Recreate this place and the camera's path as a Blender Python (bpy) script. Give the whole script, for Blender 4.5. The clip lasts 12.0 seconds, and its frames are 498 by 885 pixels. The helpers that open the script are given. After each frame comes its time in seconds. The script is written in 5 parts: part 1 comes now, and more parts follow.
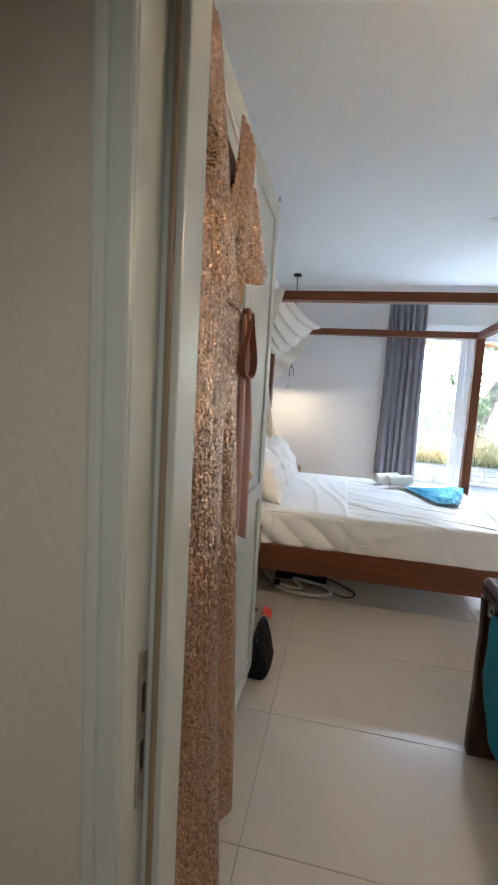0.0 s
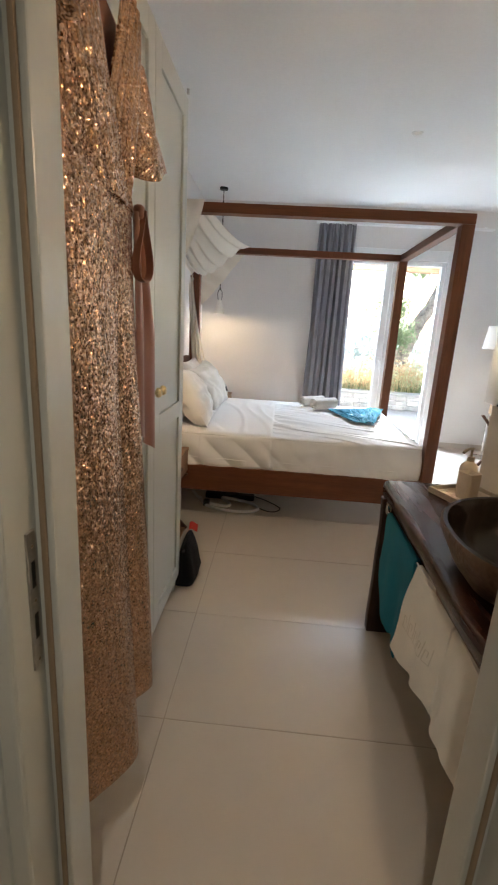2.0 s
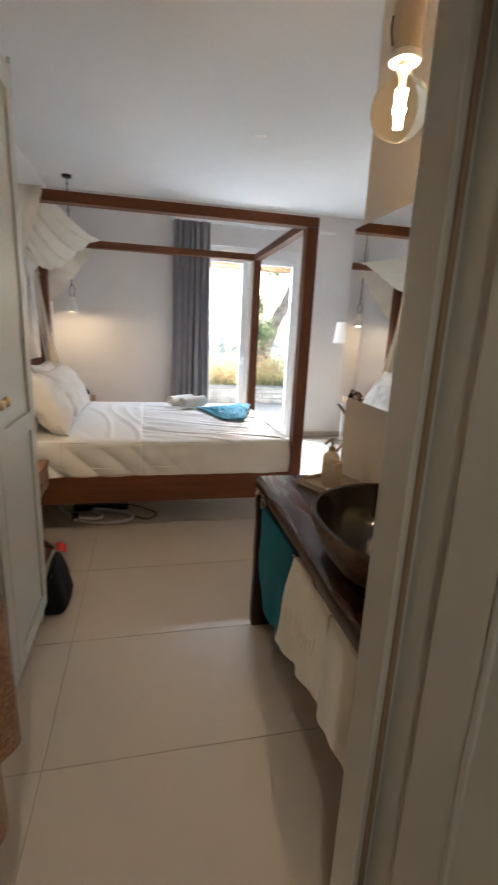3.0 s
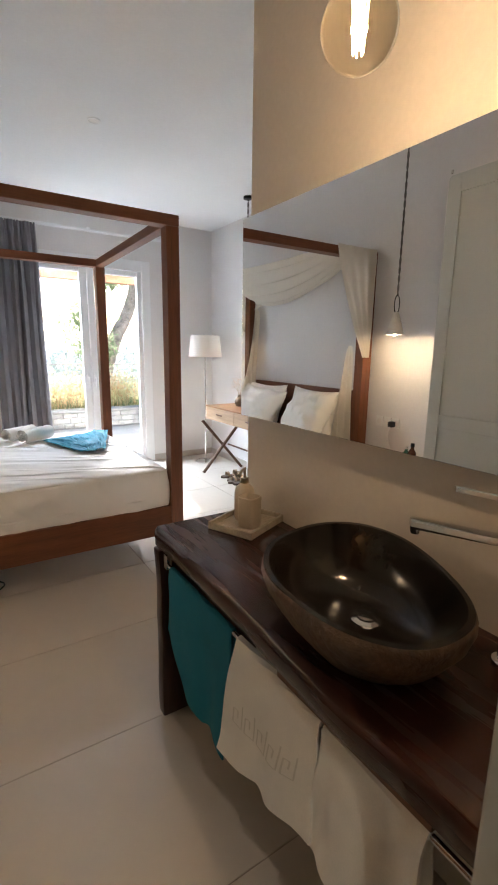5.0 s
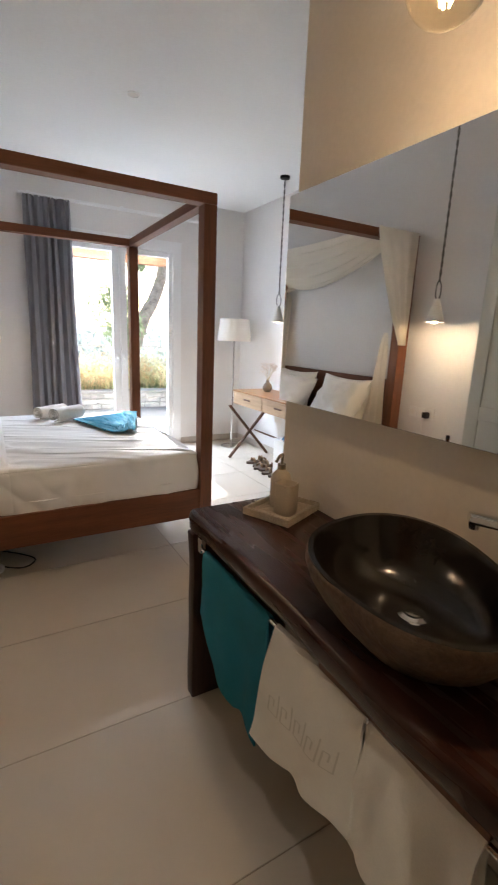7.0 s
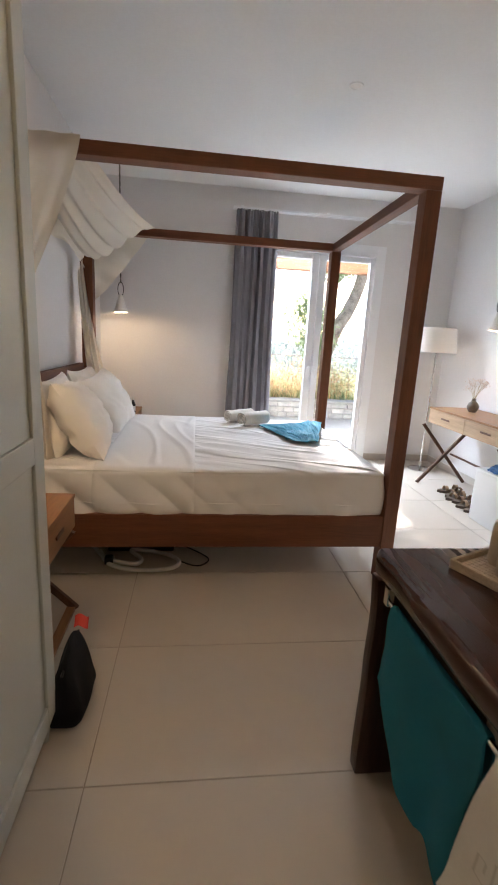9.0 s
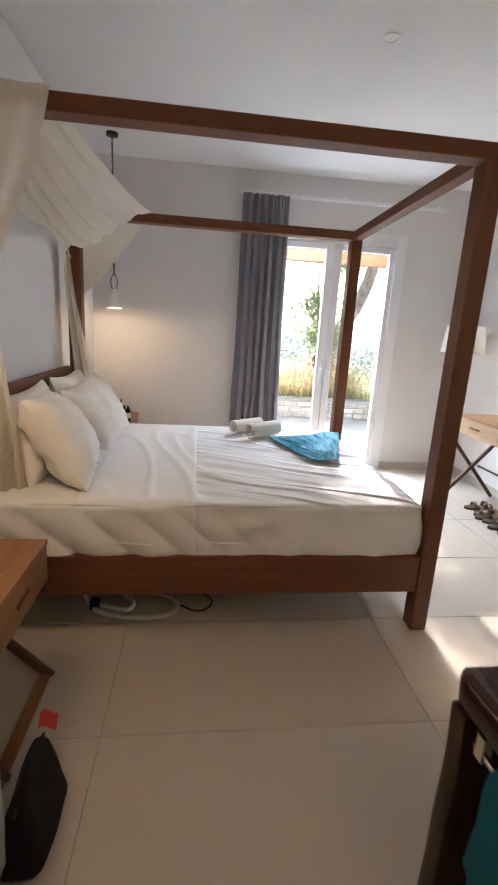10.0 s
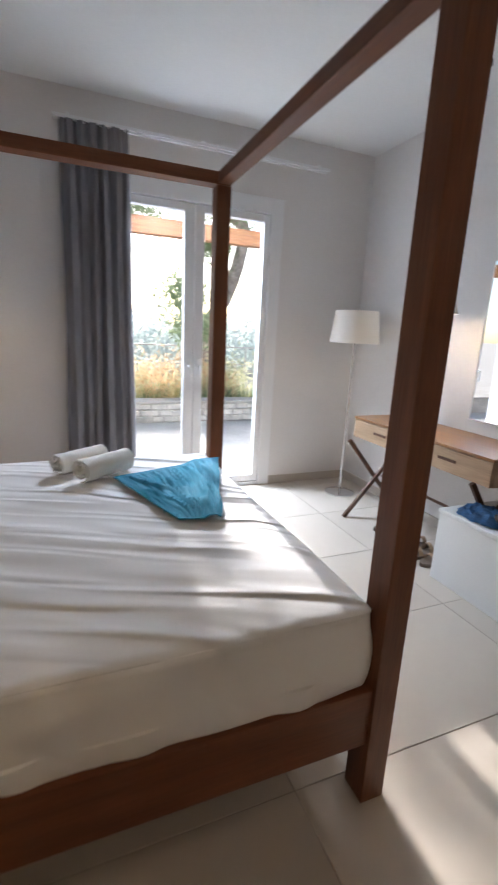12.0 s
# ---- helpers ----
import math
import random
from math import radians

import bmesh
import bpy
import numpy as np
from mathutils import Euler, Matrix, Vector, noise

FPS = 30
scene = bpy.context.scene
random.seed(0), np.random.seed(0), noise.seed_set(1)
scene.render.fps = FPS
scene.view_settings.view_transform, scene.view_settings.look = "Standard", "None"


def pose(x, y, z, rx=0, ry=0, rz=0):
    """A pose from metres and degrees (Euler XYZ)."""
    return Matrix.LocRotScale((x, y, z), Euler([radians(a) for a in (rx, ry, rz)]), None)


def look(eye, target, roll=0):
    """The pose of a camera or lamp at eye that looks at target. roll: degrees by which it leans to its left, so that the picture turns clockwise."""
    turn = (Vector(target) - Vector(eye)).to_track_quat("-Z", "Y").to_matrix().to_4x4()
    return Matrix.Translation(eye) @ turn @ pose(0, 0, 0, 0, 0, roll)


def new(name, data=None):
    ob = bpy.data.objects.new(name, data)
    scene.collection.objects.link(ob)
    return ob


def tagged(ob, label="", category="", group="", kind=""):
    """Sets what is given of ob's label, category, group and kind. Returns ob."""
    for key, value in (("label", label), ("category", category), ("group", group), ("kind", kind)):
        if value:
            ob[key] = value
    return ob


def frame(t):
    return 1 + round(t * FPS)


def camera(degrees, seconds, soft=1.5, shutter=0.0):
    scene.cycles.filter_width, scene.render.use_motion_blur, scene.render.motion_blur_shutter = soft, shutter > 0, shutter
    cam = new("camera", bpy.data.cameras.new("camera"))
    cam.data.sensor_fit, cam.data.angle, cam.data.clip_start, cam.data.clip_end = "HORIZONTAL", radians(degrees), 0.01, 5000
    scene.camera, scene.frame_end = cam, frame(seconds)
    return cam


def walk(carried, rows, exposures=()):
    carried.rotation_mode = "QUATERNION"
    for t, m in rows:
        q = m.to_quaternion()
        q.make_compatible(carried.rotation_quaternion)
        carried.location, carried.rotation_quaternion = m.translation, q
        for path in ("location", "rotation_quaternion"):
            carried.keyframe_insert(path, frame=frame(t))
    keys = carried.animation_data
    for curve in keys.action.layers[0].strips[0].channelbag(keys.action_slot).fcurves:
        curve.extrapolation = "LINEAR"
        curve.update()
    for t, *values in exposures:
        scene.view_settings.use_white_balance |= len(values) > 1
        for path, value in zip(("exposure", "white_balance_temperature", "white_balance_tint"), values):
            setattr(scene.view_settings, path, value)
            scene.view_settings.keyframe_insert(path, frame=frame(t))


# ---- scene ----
cam = camera(57.9, 12.0, soft=1.9, shutter=0.4)
PATH = [
    (0, (0.13, 0.115, 1.447), (-0.272, 2.061, 1.222), 3.3),
    (0.5, (0.19, 0.102, 1.411), (-0.115, 2.054, 1.1), 2.9),
    (1, (0.227, 0.076, 1.381), (0.011, 2.007, 0.907), 2.8),
    (1.5, (0.231, 0.064, 1.386), (0.048, 1.995, 0.898), 3.0),
    (2, (0.235, 0.082, 1.392), (0.121, 2.014, 0.888), 3.4),
    (2.5, (0.238, 0.103, 1.389), (0.329, 2.034, 0.877), 4.0),
    (3, (0.253, 0.141, 1.405), (0.692, 2.03, 0.916), 2.7),
    (3.5, (0.238, 0.184, 1.422), (0.99, 1.98, 0.963), 3.0),
    (3.7, (0.219, 0.242, 1.414), (1.04, 2.012, 0.976), 2.3),
    (5.3, (0.189, 0.622, 1.377), (1.281, 2.249, 0.973), 1.5),
    (5.5, (0.171, 0.629, 1.378), (1.275, 2.245, 0.963), 2.0),
    (6, (0.154, 0.633, 1.363), (1.256, 2.244, 0.926), 2.0),
    (6.5, (0.15, 0.636, 1.363), (1.243, 2.247, 0.906), 2.2),
    (7, (0.165, 0.65, 1.364), (1.142, 2.331, 0.899), 2.3),
    (7.5, (0.178, 0.667, 1.366), (0.948, 2.45, 0.889), 3.0),
    (7.7, (0.177, 0.668, 1.365), (0.81, 2.503, 0.881), 3.2),
    (9.3, (0.209, 0.996, 1.322), (0.447, 2.93, 0.871), 3.2),
    (9.5, (0.196, 1.073, 1.376), (0.44, 2.999, 0.898), 3.1),
    (10, (0.204, 1.336, 1.38), (0.44, 3.262, 0.897), 3.4),
    (10.5, (0.221, 1.591, 1.361), (0.477, 3.513, 0.874), 3.3),
    (11, (0.264, 1.829, 1.353), (0.648, 3.728, 0.856), 2.4),
    (11.5, (0.393, 2.104, 1.354), (0.872, 3.981, 0.858), 3.2),
    (12, (0.524, 2.338, 1.338), (1.271, 4.13, 0.859), 2.8),
]
walk(cam, [(t, look(eye, target, roll)) for t, eye, target, roll in PATH],
     exposures=[(0.0, 1.95, 5350, 8), (1.5, 1.82, 5880, 10), (3.5, 1.5, 6250, 13), (6.5, 1.64, 6250, 14), (7.5, 1.40, 6250, 14), (9.5, 1.42, 6400, 16), (11.0, 1.15, 6400, 16), (12.0, 0.88, 6150, 15)])

# ---- world, sun and large lights ----
SUN_EL, SUN_AZ = radians(28.5), radians(4.0)          # height, and turn from +y towards +x
world = bpy.data.worlds.new("sky")
scene.world = world
world.use_nodes = True
wn = world.node_tree.nodes
sky = wn.new("ShaderNodeTexSky")
sky.sky_type, sky.sun_disc = "NISHITA", False
sky.sun_elevation, sky.sun_rotation = SUN_EL, SUN_AZ
world.node_tree.links.new(sky.outputs[0], wn["Background"].inputs[0])
wn["Background"].inputs[1].default_value = 0.15

sun = new("sun", bpy.data.lights.new("sun", "SUN"))
sun.data.energy, sun.data.angle, sun.data.color = 5.0, radians(0.6), (1.0, 0.95, 0.86)
sun.matrix_world = look((2, 30, 20), (2 - math.sin(SUN_AZ) * 10, 30 - math.cos(SUN_AZ) * 10, 20 - math.tan(SUN_EL) * 10))

# area lamp added outside, above the terrace door, to stand in for sky daylight
sky_lamp = new("daylight_standin", bpy.data.lights.new("daylight_standin", "AREA"))
sky_lamp.data.shape, sky_lamp.data.size, sky_lamp.data.size_y = "RECTANGLE", 1.25, 0.5
sky_lamp.data.energy, sky_lamp.data.color = 202.0, (0.74, 0.87, 1.0)
sky_lamp.matrix_world = look((1.48, 6.45, 2.66), (1.48, 4.2, 0.5))


def lamp(x, y, z, watts, colour=(1.0, 0.72, 0.42), radius=0.012):
    ob = new("lamp_light", bpy.data.lights.new("lamp_light", "POINT"))
    ob.data.energy, ob.data.color, ob.data.shadow_soft_size = watts, colour, radius
    ob.location = (x, y, z)
    return ob


lamp(0.825, 1.235, 1.908, 8.6, (1.0, 0.69, 0.39), 0.012)      # globe bulb over the basin
for px, py in ((-0.505, 5.38), (-0.56, 2.78), (2.68, 4.51)):  # small cone pendants
    lamp(px, py, 1.50, 2.9)
spot = new("bathroom_spot", bpy.data.lights.new("bathroom_spot", "SPOT"))      # recessed bathroom downlight
spot.data.energy, spot.data.color, spot.data.shadow_soft_size = 17.0, (1.0, 0.89, 0.70), 0.03
spot.data.spot_size, spot.data.spot_blend = radians(100), 0.7
spot.location = (0.20, -0.25, 2.78)


# ---- materials ----
def material(name, colour, rough=0.5, metal=0.0, vary=0.06, scale=3.0, grain=120.0, bump=0.05, bump_scale=None,
             stretch=(1, 1, 1), spec=0.5, sheen=0.0, coat=0.0, rough_vary=0.08, dark=None, island=0.0):
    """A surface with two scales of colour variation, uneven gloss and a fine relief."""
    m = bpy.data.materials.new(name)
    m.use_nodes = True
    n, l = m.node_tree.nodes, m.node_tree.links
    p = n["Principled BSDF"]
    tc, mp = n.new("ShaderNodeTexCoord"), n.new("ShaderNodeMapping")
    l.new(tc.outputs["Object"], mp.inputs[0])
    mp.inputs["Scale"].default_value = stretch
    big, fine = n.new("ShaderNodeTexNoise"), n.new("ShaderNodeTexNoise")
    big.inputs["Scale"].default_value, big.inputs["Detail"].default_value = scale, 4
    fine.inputs["Scale"].default_value, fine.inputs["Detail"].default_value = grain, 3
    for t in (big, fine):
        l.new(mp.outputs[0], t.inputs["Vector"])
    mix = n.new("ShaderNodeMix")
    mix.data_type = "FLOAT"
    mix.inputs[0].default_value = 0.4
    l.new(big.outputs["Fac"], mix.inputs[2])
    l.new(fine.outputs["Fac"], mix.inputs[3])
    ramp = n.new("ShaderNodeValToRGB")
    lo = dark or [c * (1 - 2.2 * vary) for c in colour]
    hi = [min(1, c * (1 + 1.6 * vary)) for c in colour]
    ramp.color_ramp.elements[0].position, ramp.color_ramp.elements[1].position = 0.3, 0.7
    ramp.color_ramp.elements[0].color, ramp.color_ramp.elements[1].color = (*lo, 1), (*hi, 1)
    l.new(mix.outputs[0], ramp.inputs[0])
    colour_out = ramp.outputs[0]
    if island:
        info, hsv = n.new("ShaderNodeObjectInfo"), n.new("ShaderNodeHueSaturation")
        rng = n.new("ShaderNodeMapRange")
        rng.inputs[3].default_value, rng.inputs[4].default_value = 1 - island, 1 + island
        l.new(info.outputs["Random"], rng.inputs[0])
        l.new(rng.outputs[0], hsv.inputs["Value"])
        l.new(colour_out, hsv.inputs["Color"])
        colour_out = hsv.outputs[0]
    l.new(colour_out, p.inputs["Base Color"])
    rr = n.new("ShaderNodeMapRange")
    rr.inputs[3].default_value, rr.inputs[4].default_value = max(0.02, rough - rough_vary), min(1, rough + rough_vary)
    l.new(big.outputs["Fac"], rr.inputs[0])
    l.new(rr.outputs[0], p.inputs["Roughness"])
    p.inputs["Metallic"].default_value = metal
    p.inputs["Specular IOR Level"].default_value = spec
    p.inputs["Sheen Weight"].default_value = sheen
    p.inputs["Coat Weight"].default_value = coat
    if bump:
        bt, b = n.new("ShaderNodeTexNoise"), n.new("ShaderNodeBump")
        bt.inputs["Scale"].default_value, bt.inputs["Detail"].default_value = bump_scale or grain, 4
        l.new(mp.outputs[0], bt.inputs["Vector"])
        b.inputs["Strength"].default_value, b.inputs["Distance"].default_value = bump, 0.01
        l.new(bt.outputs["Fac"], b.inputs["Height"])
        l.new(b.outputs[0], p.inputs["Normal"])
    return m


def wood(name, colour, dark, rough, along="x", bump=0.12, coat=0.0, scale=2.0):
    k = {"x": (1, 14, 14), "y": (14, 1, 14), "z": (14, 14, 1)}[along]
    return material(name, colour, rough, vary=0.12, scale=scale, grain=11, bump=bump, bump_scale=6, stretch=k, dark=dark, coat=coat, rough_vary=0.06, spec=0.35)


def plain(name, colour, rough=0.4, metal=0.0, emit=0.0, transmit=0.0, alpha_mix=None, ior=1.45):
    m = bpy.data.materials.new(name)
    m.use_nodes = True
    p = m.node_tree.nodes["Principled BSDF"]
    p.inputs["Base Color"].default_value = (*colour, 1)
    p.inputs["Roughness"].default_value, p.inputs["Metallic"].default_value = rough, metal
    p.inputs["Transmission Weight"].default_value, p.inputs["IOR"].default_value = transmit, ior
    if emit:
        p.inputs["Emission Color"].default_value = (*colour, 1)
        p.inputs["Emission Strength"].default_value = emit
    return m


def gauze(name, colour, clear, passing=0.45):
    """Thin cloth: part of the light passes straight on, part is scattered through."""
    m = bpy.data.materials.new(name)
    m.use_nodes = True
    n, l = m.node_tree.nodes, m.node_tree.links
    n.remove(n["Principled BSDF"])
    dif, tra, cle = n.new("ShaderNodeBsdfDiffuse"), n.new("ShaderNodeBsdfTranslucent"), n.new("ShaderNodeBsdfTransparent")
    a, b, noi, rng = n.new("ShaderNodeMixShader"), n.new("ShaderNodeMixShader"), n.new("ShaderNodeTexNoise"), n.new("ShaderNodeMapRange")
    tc = n.new("ShaderNodeTexCoord")
    dif.inputs[0].default_value = tra.inputs[0].default_value = (*colour, 1)
    noi.inputs["Scale"].default_value = 9
    l.new(tc.outputs["Object"], noi.inputs["Vector"])
    rng.inputs[3].default_value, rng.inputs[4].default_value = clear * 0.6, clear * 1.4
    l.new(noi.outputs["Fac"], rng.inputs[0])
    a.inputs[0].default_value = passing
    l.new(dif.outputs[0], a.inputs[1]); l.new(tra.outputs[0], a.inputs[2])
    l.new(rng.outputs[0], b.inputs[0])
    l.new(a.outputs[0], b.inputs[1]); l.new(cle.outputs[0], b.inputs[2])
    l.new(b.outputs[0], n["Material Output"].inputs[0])
    return m


def sequins(name, colour):
    """Small metal discs, each tipped its own way."""
    m = bpy.data.materials.new(name)
    m.use_nodes = True
    n, l = m.node_tree.nodes, m.node_tree.links
    p = n["Principled BSDF"]
    tc, mp, vor, geo = n.new("ShaderNodeTexCoord"), n.new("ShaderNodeMapping"), n.new("ShaderNodeTexVoronoi"), n.new("ShaderNodeNewGeometry")
    mp.inputs["Scale"].default_value = (1, 1, 0.7)
    vor.inputs["Scale"].default_value = 340
    l.new(tc.outputs["Object"], mp.inputs[0]); l.new(mp.outputs[0], vor.inputs["Vector"])
    sub, sca, add, nor = [n.new("ShaderNodeVectorMath") for _ in range(4)]
    sub.operation, sca.operation, add.operation, nor.operation = "SUBTRACT", "SCALE", "ADD", "NORMALIZE"
    sub.inputs[1].default_value = (0.5, 0.5, 0.5)
    sca.inputs["Scale"].default_value = 1.15
    l.new(vor.outputs["Color"], sub.inputs[0]); l.new(sub.outputs[0], sca.inputs[0])
    l.new(geo.outputs["Normal"], add.inputs[0]); l.new(sca.outputs[0], add.inputs[1])
    l.new(add.outputs[0], nor.inputs[0]); l.new(nor.outputs[0], p.inputs["Normal"])
    ramp = n.new("ShaderNodeValToRGB")
    ramp.color_ramp.elements[0].color = (*[c * 0.34 for c in colour], 1)
    ramp.color_ramp.elements[1].color = (*colour, 1)
    l.new(vor.outputs["Color"], ramp.inputs[0]); l.new(ramp.outputs[0], p.inputs["Base Color"])
    p.inputs["Metallic"].default_value, p.inputs["Roughness"].default_value = 0.9, 0.17
    return m


def creased(m, turn, stretch, strength, depth=0.012, scale=1.0):
    """Adds long pressed creases to a cloth: ridged noise drawn out along one direction."""
    n, l = m.node_tree.nodes, m.node_tree.links
    tc, mp, nt, b = n.new("ShaderNodeTexCoord"), n.new("ShaderNodeMapping"), n.new("ShaderNodeTexNoise"), n.new("ShaderNodeBump")
    mp.vector_type = "TEXTURE"
    mp.inputs["Rotation"].default_value = (0, 0, radians(turn))
    mp.inputs["Scale"].default_value = stretch
    nt.noise_type = "RIDGED_MULTIFRACTAL"
    nt.inputs["Scale"].default_value, nt.inputs["Detail"].default_value, nt.inputs["Distortion"].default_value = scale, 2.5, 0.35
    l.new(tc.outputs["Object"], mp.inputs[0])
    l.new(mp.outputs[0], nt.inputs["Vector"])
    l.new(nt.outputs["Fac"], b.inputs["Height"])
    b.inputs["Strength"].default_value, b.inputs["Distance"].default_value = strength, depth
    p = n["Principled BSDF"]
    for link in list(p.inputs["Normal"].links):
        l.new(link.from_socket, b.inputs["Normal"])
    l.new(b.outputs[0], p.inputs["Normal"])
    return m


M_WALL = material("wall_paint", (0.73, 0.715, 0.705), 0.75, vary=0.025, scale=1.5, grain=60, bump=0.08, bump_scale=90)
M_TAUPE = material("taupe_paint", (0.62, 0.56, 0.485), 0.6, vary=0.03, scale=1.5, grain=60, bump=0.08, bump_scale=90)
M_CEIL = material("ceiling_paint", (0.77, 0.78, 0.78), 0.85, vary=0.02, scale=1.0, grain=60, bump=0.05, bump_scale=80)
M_TILE = material("floor_tile", (0.520, 0.458, 0.385), 0.30, vary=0.016, scale=0.9, grain=14, bump=0.012, bump_scale=60, island=0.03, rough_vary=0.03)
M_GROUT = material("grout", (0.36, 0.31, 0.25), 0.9, vary=0.1, scale=6)
M_BED = wood("bed_wood", (0.165, 0.057, 0.023), (0.105, 0.036, 0.015), 0.5, "x")
M_BEDZ = wood("bed_wood_upright", (0.165, 0.057, 0.023), (0.105, 0.036, 0.015), 0.5, "z")
M_BEDY = wood("bed_wood_across", (0.165, 0.057, 0.023), (0.105, 0.036, 0.015), 0.5, "y")
M_SLAB = wood("dark_slab_wood", (0.040, 0.0145, 0.0095), (0.031, 0.0115, 0.0078), 0.27, "y", bump=0.012, coat=0.1)
M_SLABZ = wood("dark_slab_wood_upright", (0.050, 0.019, 0.013), (0.018, 0.008, 0.006), 0.32, "z", bump=0.15)
M_OAK = wood("desk_top_wood", (0.30, 0.15, 0.062), (0.20, 0.097, 0.042), 0.35, "y", bump=0.05)
M_OAKF = wood("pale_oak_front", (0.40, 0.27, 0.165), (0.30, 0.195, 0.115), 0.5, "y", bump=0.05)
M_OAKD = wood("brown_leg_wood", (0.13, 0.060, 0.032), (0.07, 0.032, 0.018), 0.45, "z")
M_STAND = wood("nightstand_wood", (0.27, 0.125, 0.05), (0.19, 0.085, 0.034), 0.45, "y")
M_SHEET = material("white_sheet", (0.82, 0.81, 0.80), 0.85, vary=0.015, scale=2, grain=300, bump=0.05, bump_scale=500, sheen=0.2)
M_CREASED = creased(material("creased_white_sheet", (0.82, 0.81, 0.80), 0.85, vary=0.015, scale=2, grain=300, bump=0.05, bump_scale=500, sheen=0.2), -24, (0.8, 0.085, 0.3), 1.0, 0.06)
M_PILLOW = creased(material("pillow_cotton", (0.84, 0.81, 0.76), 0.85, vary=0.02, scale=4, grain=300, bump=0.06, bump_scale=400, sheen=0.2), 35, (0.20, 0.08, 0.12), 0.8, 0.015)
M_TOWEL = material("white_towel", (0.80, 0.77, 0.71), 0.95, vary=0.05, scale=8, grain=350, bump=0.22, bump_scale=420, sheen=0.3)
M_TEAL = material("teal_towel", (0.004, 0.160, 0.235), 0.95, vary=0.10, scale=8, grain=350, bump=0.5, bump_scale=420)
M_AQUA = material("aqua_cloth", (0.004, 0.225, 0.36), 0.85, vary=0.10, scale=8, grain=350, bump=0.3, bump_scale=420)
M_CURTAIN = material("grey_curtain", (0.21, 0.21, 0.235), 0.9, vary=0.08, scale=5, grain=300, bump=0.2, bump_scale=500, sheen=0.2)
M_GAUZE = gauze("cream_gauze", (0.86, 0.81, 0.71), 0.06)
M_SEQ = sequins("rose_gold_sequins", (0.80, 0.49, 0.30))
M_SATIN = material("copper_satin", (0.235, 0.092, 0.055), 0.38, vary=0.08, scale=6, grain=200, bump=0.05, sheen=0.3)
M_LINING = material("dress_lining", (0.22, 0.10, 0.06), 0.6, vary=0.06)
M_WARD = material("sage_grey_paint", (0.52, 0.545, 0.52), 0.38, vary=0.02, scale=2, grain=90, bump=0.03, bump_scale=140, rough_vary=0.02)
M_DOOR = material("door_frame_paint", (0.55, 0.555, 0.515), 0.30, vary=0.015, scale=2, grain=90, bump=0.01, bump_scale=140, rough_vary=0.015)
M_RUBBER = material("brown_gasket", (0.27, 0.20, 0.13), 0.7, vary=0.05)
M_PVC = material("white_window_frame", (0.80, 0.81, 0.82), 0.35, vary=0.012, bump=0.0)
M_CHROME = plain("chrome", (0.80, 0.80, 0.80), 0.12, 1.0)
M_STEEL = material("worn_steel", (0.55, 0.53, 0.50), 0.35, metal=1.0, vary=0.1, scale=20)
M_MIRROR = plain("mirror_silver", (0.90, 0.91, 0.90), 0.0, 1.0)
M_EDGE = plain("mirror_edge", (0.16, 0.19, 0.18), 0.25)
M_GLASS = plain("window_glass", (1, 1, 1), 0.0, 0.0, transmit=1.0, ior=1.1)
M_STONEIN = material("polished_black_stone", (0.012, 0.009, 0.007), 0.17, spec=0.38, vary=0.3, scale=9, grain=60, bump=0.02, rough_vary=0.05)
M_STONEOUT = material("rough_river_stone", (0.105, 0.062, 0.036), 0.62, vary=0.3, scale=12, grain=70, bump=0.7, bump_scale=38)
M_CERAMIC = material("beige_ceramic", (0.50, 0.425, 0.33), 0.5, vary=0.06, scale=10, grain=200, bump=0.1)
M_TRAY = material("sandstone_tray", (0.42, 0.36, 0.28), 0.75, vary=0.15, scale=20, grain=160, bump=0.4)
M_BRONZE = material("brass_pump", (0.42, 0.33, 0.22), 0.35, metal=0.9, vary=0.1)
M_SHADE = gauze("lamp_shade_cloth", (0.84, 0.79, 0.72), 0.03)
M_PLASTER = material("white_plaster", (0.78, 0.76, 0.72), 0.7, vary=0.04, scale=12)
M_BLACK = material("black_nylon", (0.010, 0.010, 0.012), 0.75, vary=0.2, scale=14, grain=300, bump=0.3, spec=0.15)
M_RED = material("red_webbing", (0.62, 0.045, 0.03), 0.6, vary=0.1, grain=300)
M_IRON = plain("black_metal", (0.02, 0.02, 0.02), 0.45, 0.6)
M_CABLE = plain("white_cable", (0.72, 0.71, 0.69), 0.5)
M_BLACKCABLE = plain("black_cable", (0.015, 0.015, 0.015), 0.5)
M_ROPE = material("grey_twisted_cord", (0.14, 0.13, 0.12), 0.8, vary=0.4, scale=200, grain=400)
M_BRASSKNOB = material("gold_knob", (0.66, 0.52, 0.28), 0.35, metal=0.6, vary=0.15, scale=60)


# ---- building helpers ----
def link_mesh(name, bm, mat, smooth=False):
    me = bpy.data.meshes.new(name)
    bmesh.ops.recalc_face_normals(bm, faces=bm.faces)
    bm.to_mesh(me)
    bm.free()
    for p in me.polygons:
        p.use_smooth = smooth
    if smooth:
        me.set_sharp_from_angle(angle=radians(42))
    me.materials.append(mat)
    return new(name, me)


def part(name, bm, mat, parent=None, label="", smooth=False):
    ob = link_mesh(name, bm, mat, smooth)
    if parent is not None:
        ob.parent = parent
        origin = Vector(parent.location)
        if parent.parent is not None:
            origin = Vector((0, 0, 0))
        if parent.type == "EMPTY":
            ob.matrix_parent_inverse = Matrix.Translation(-origin)
    return tagged(ob, label)


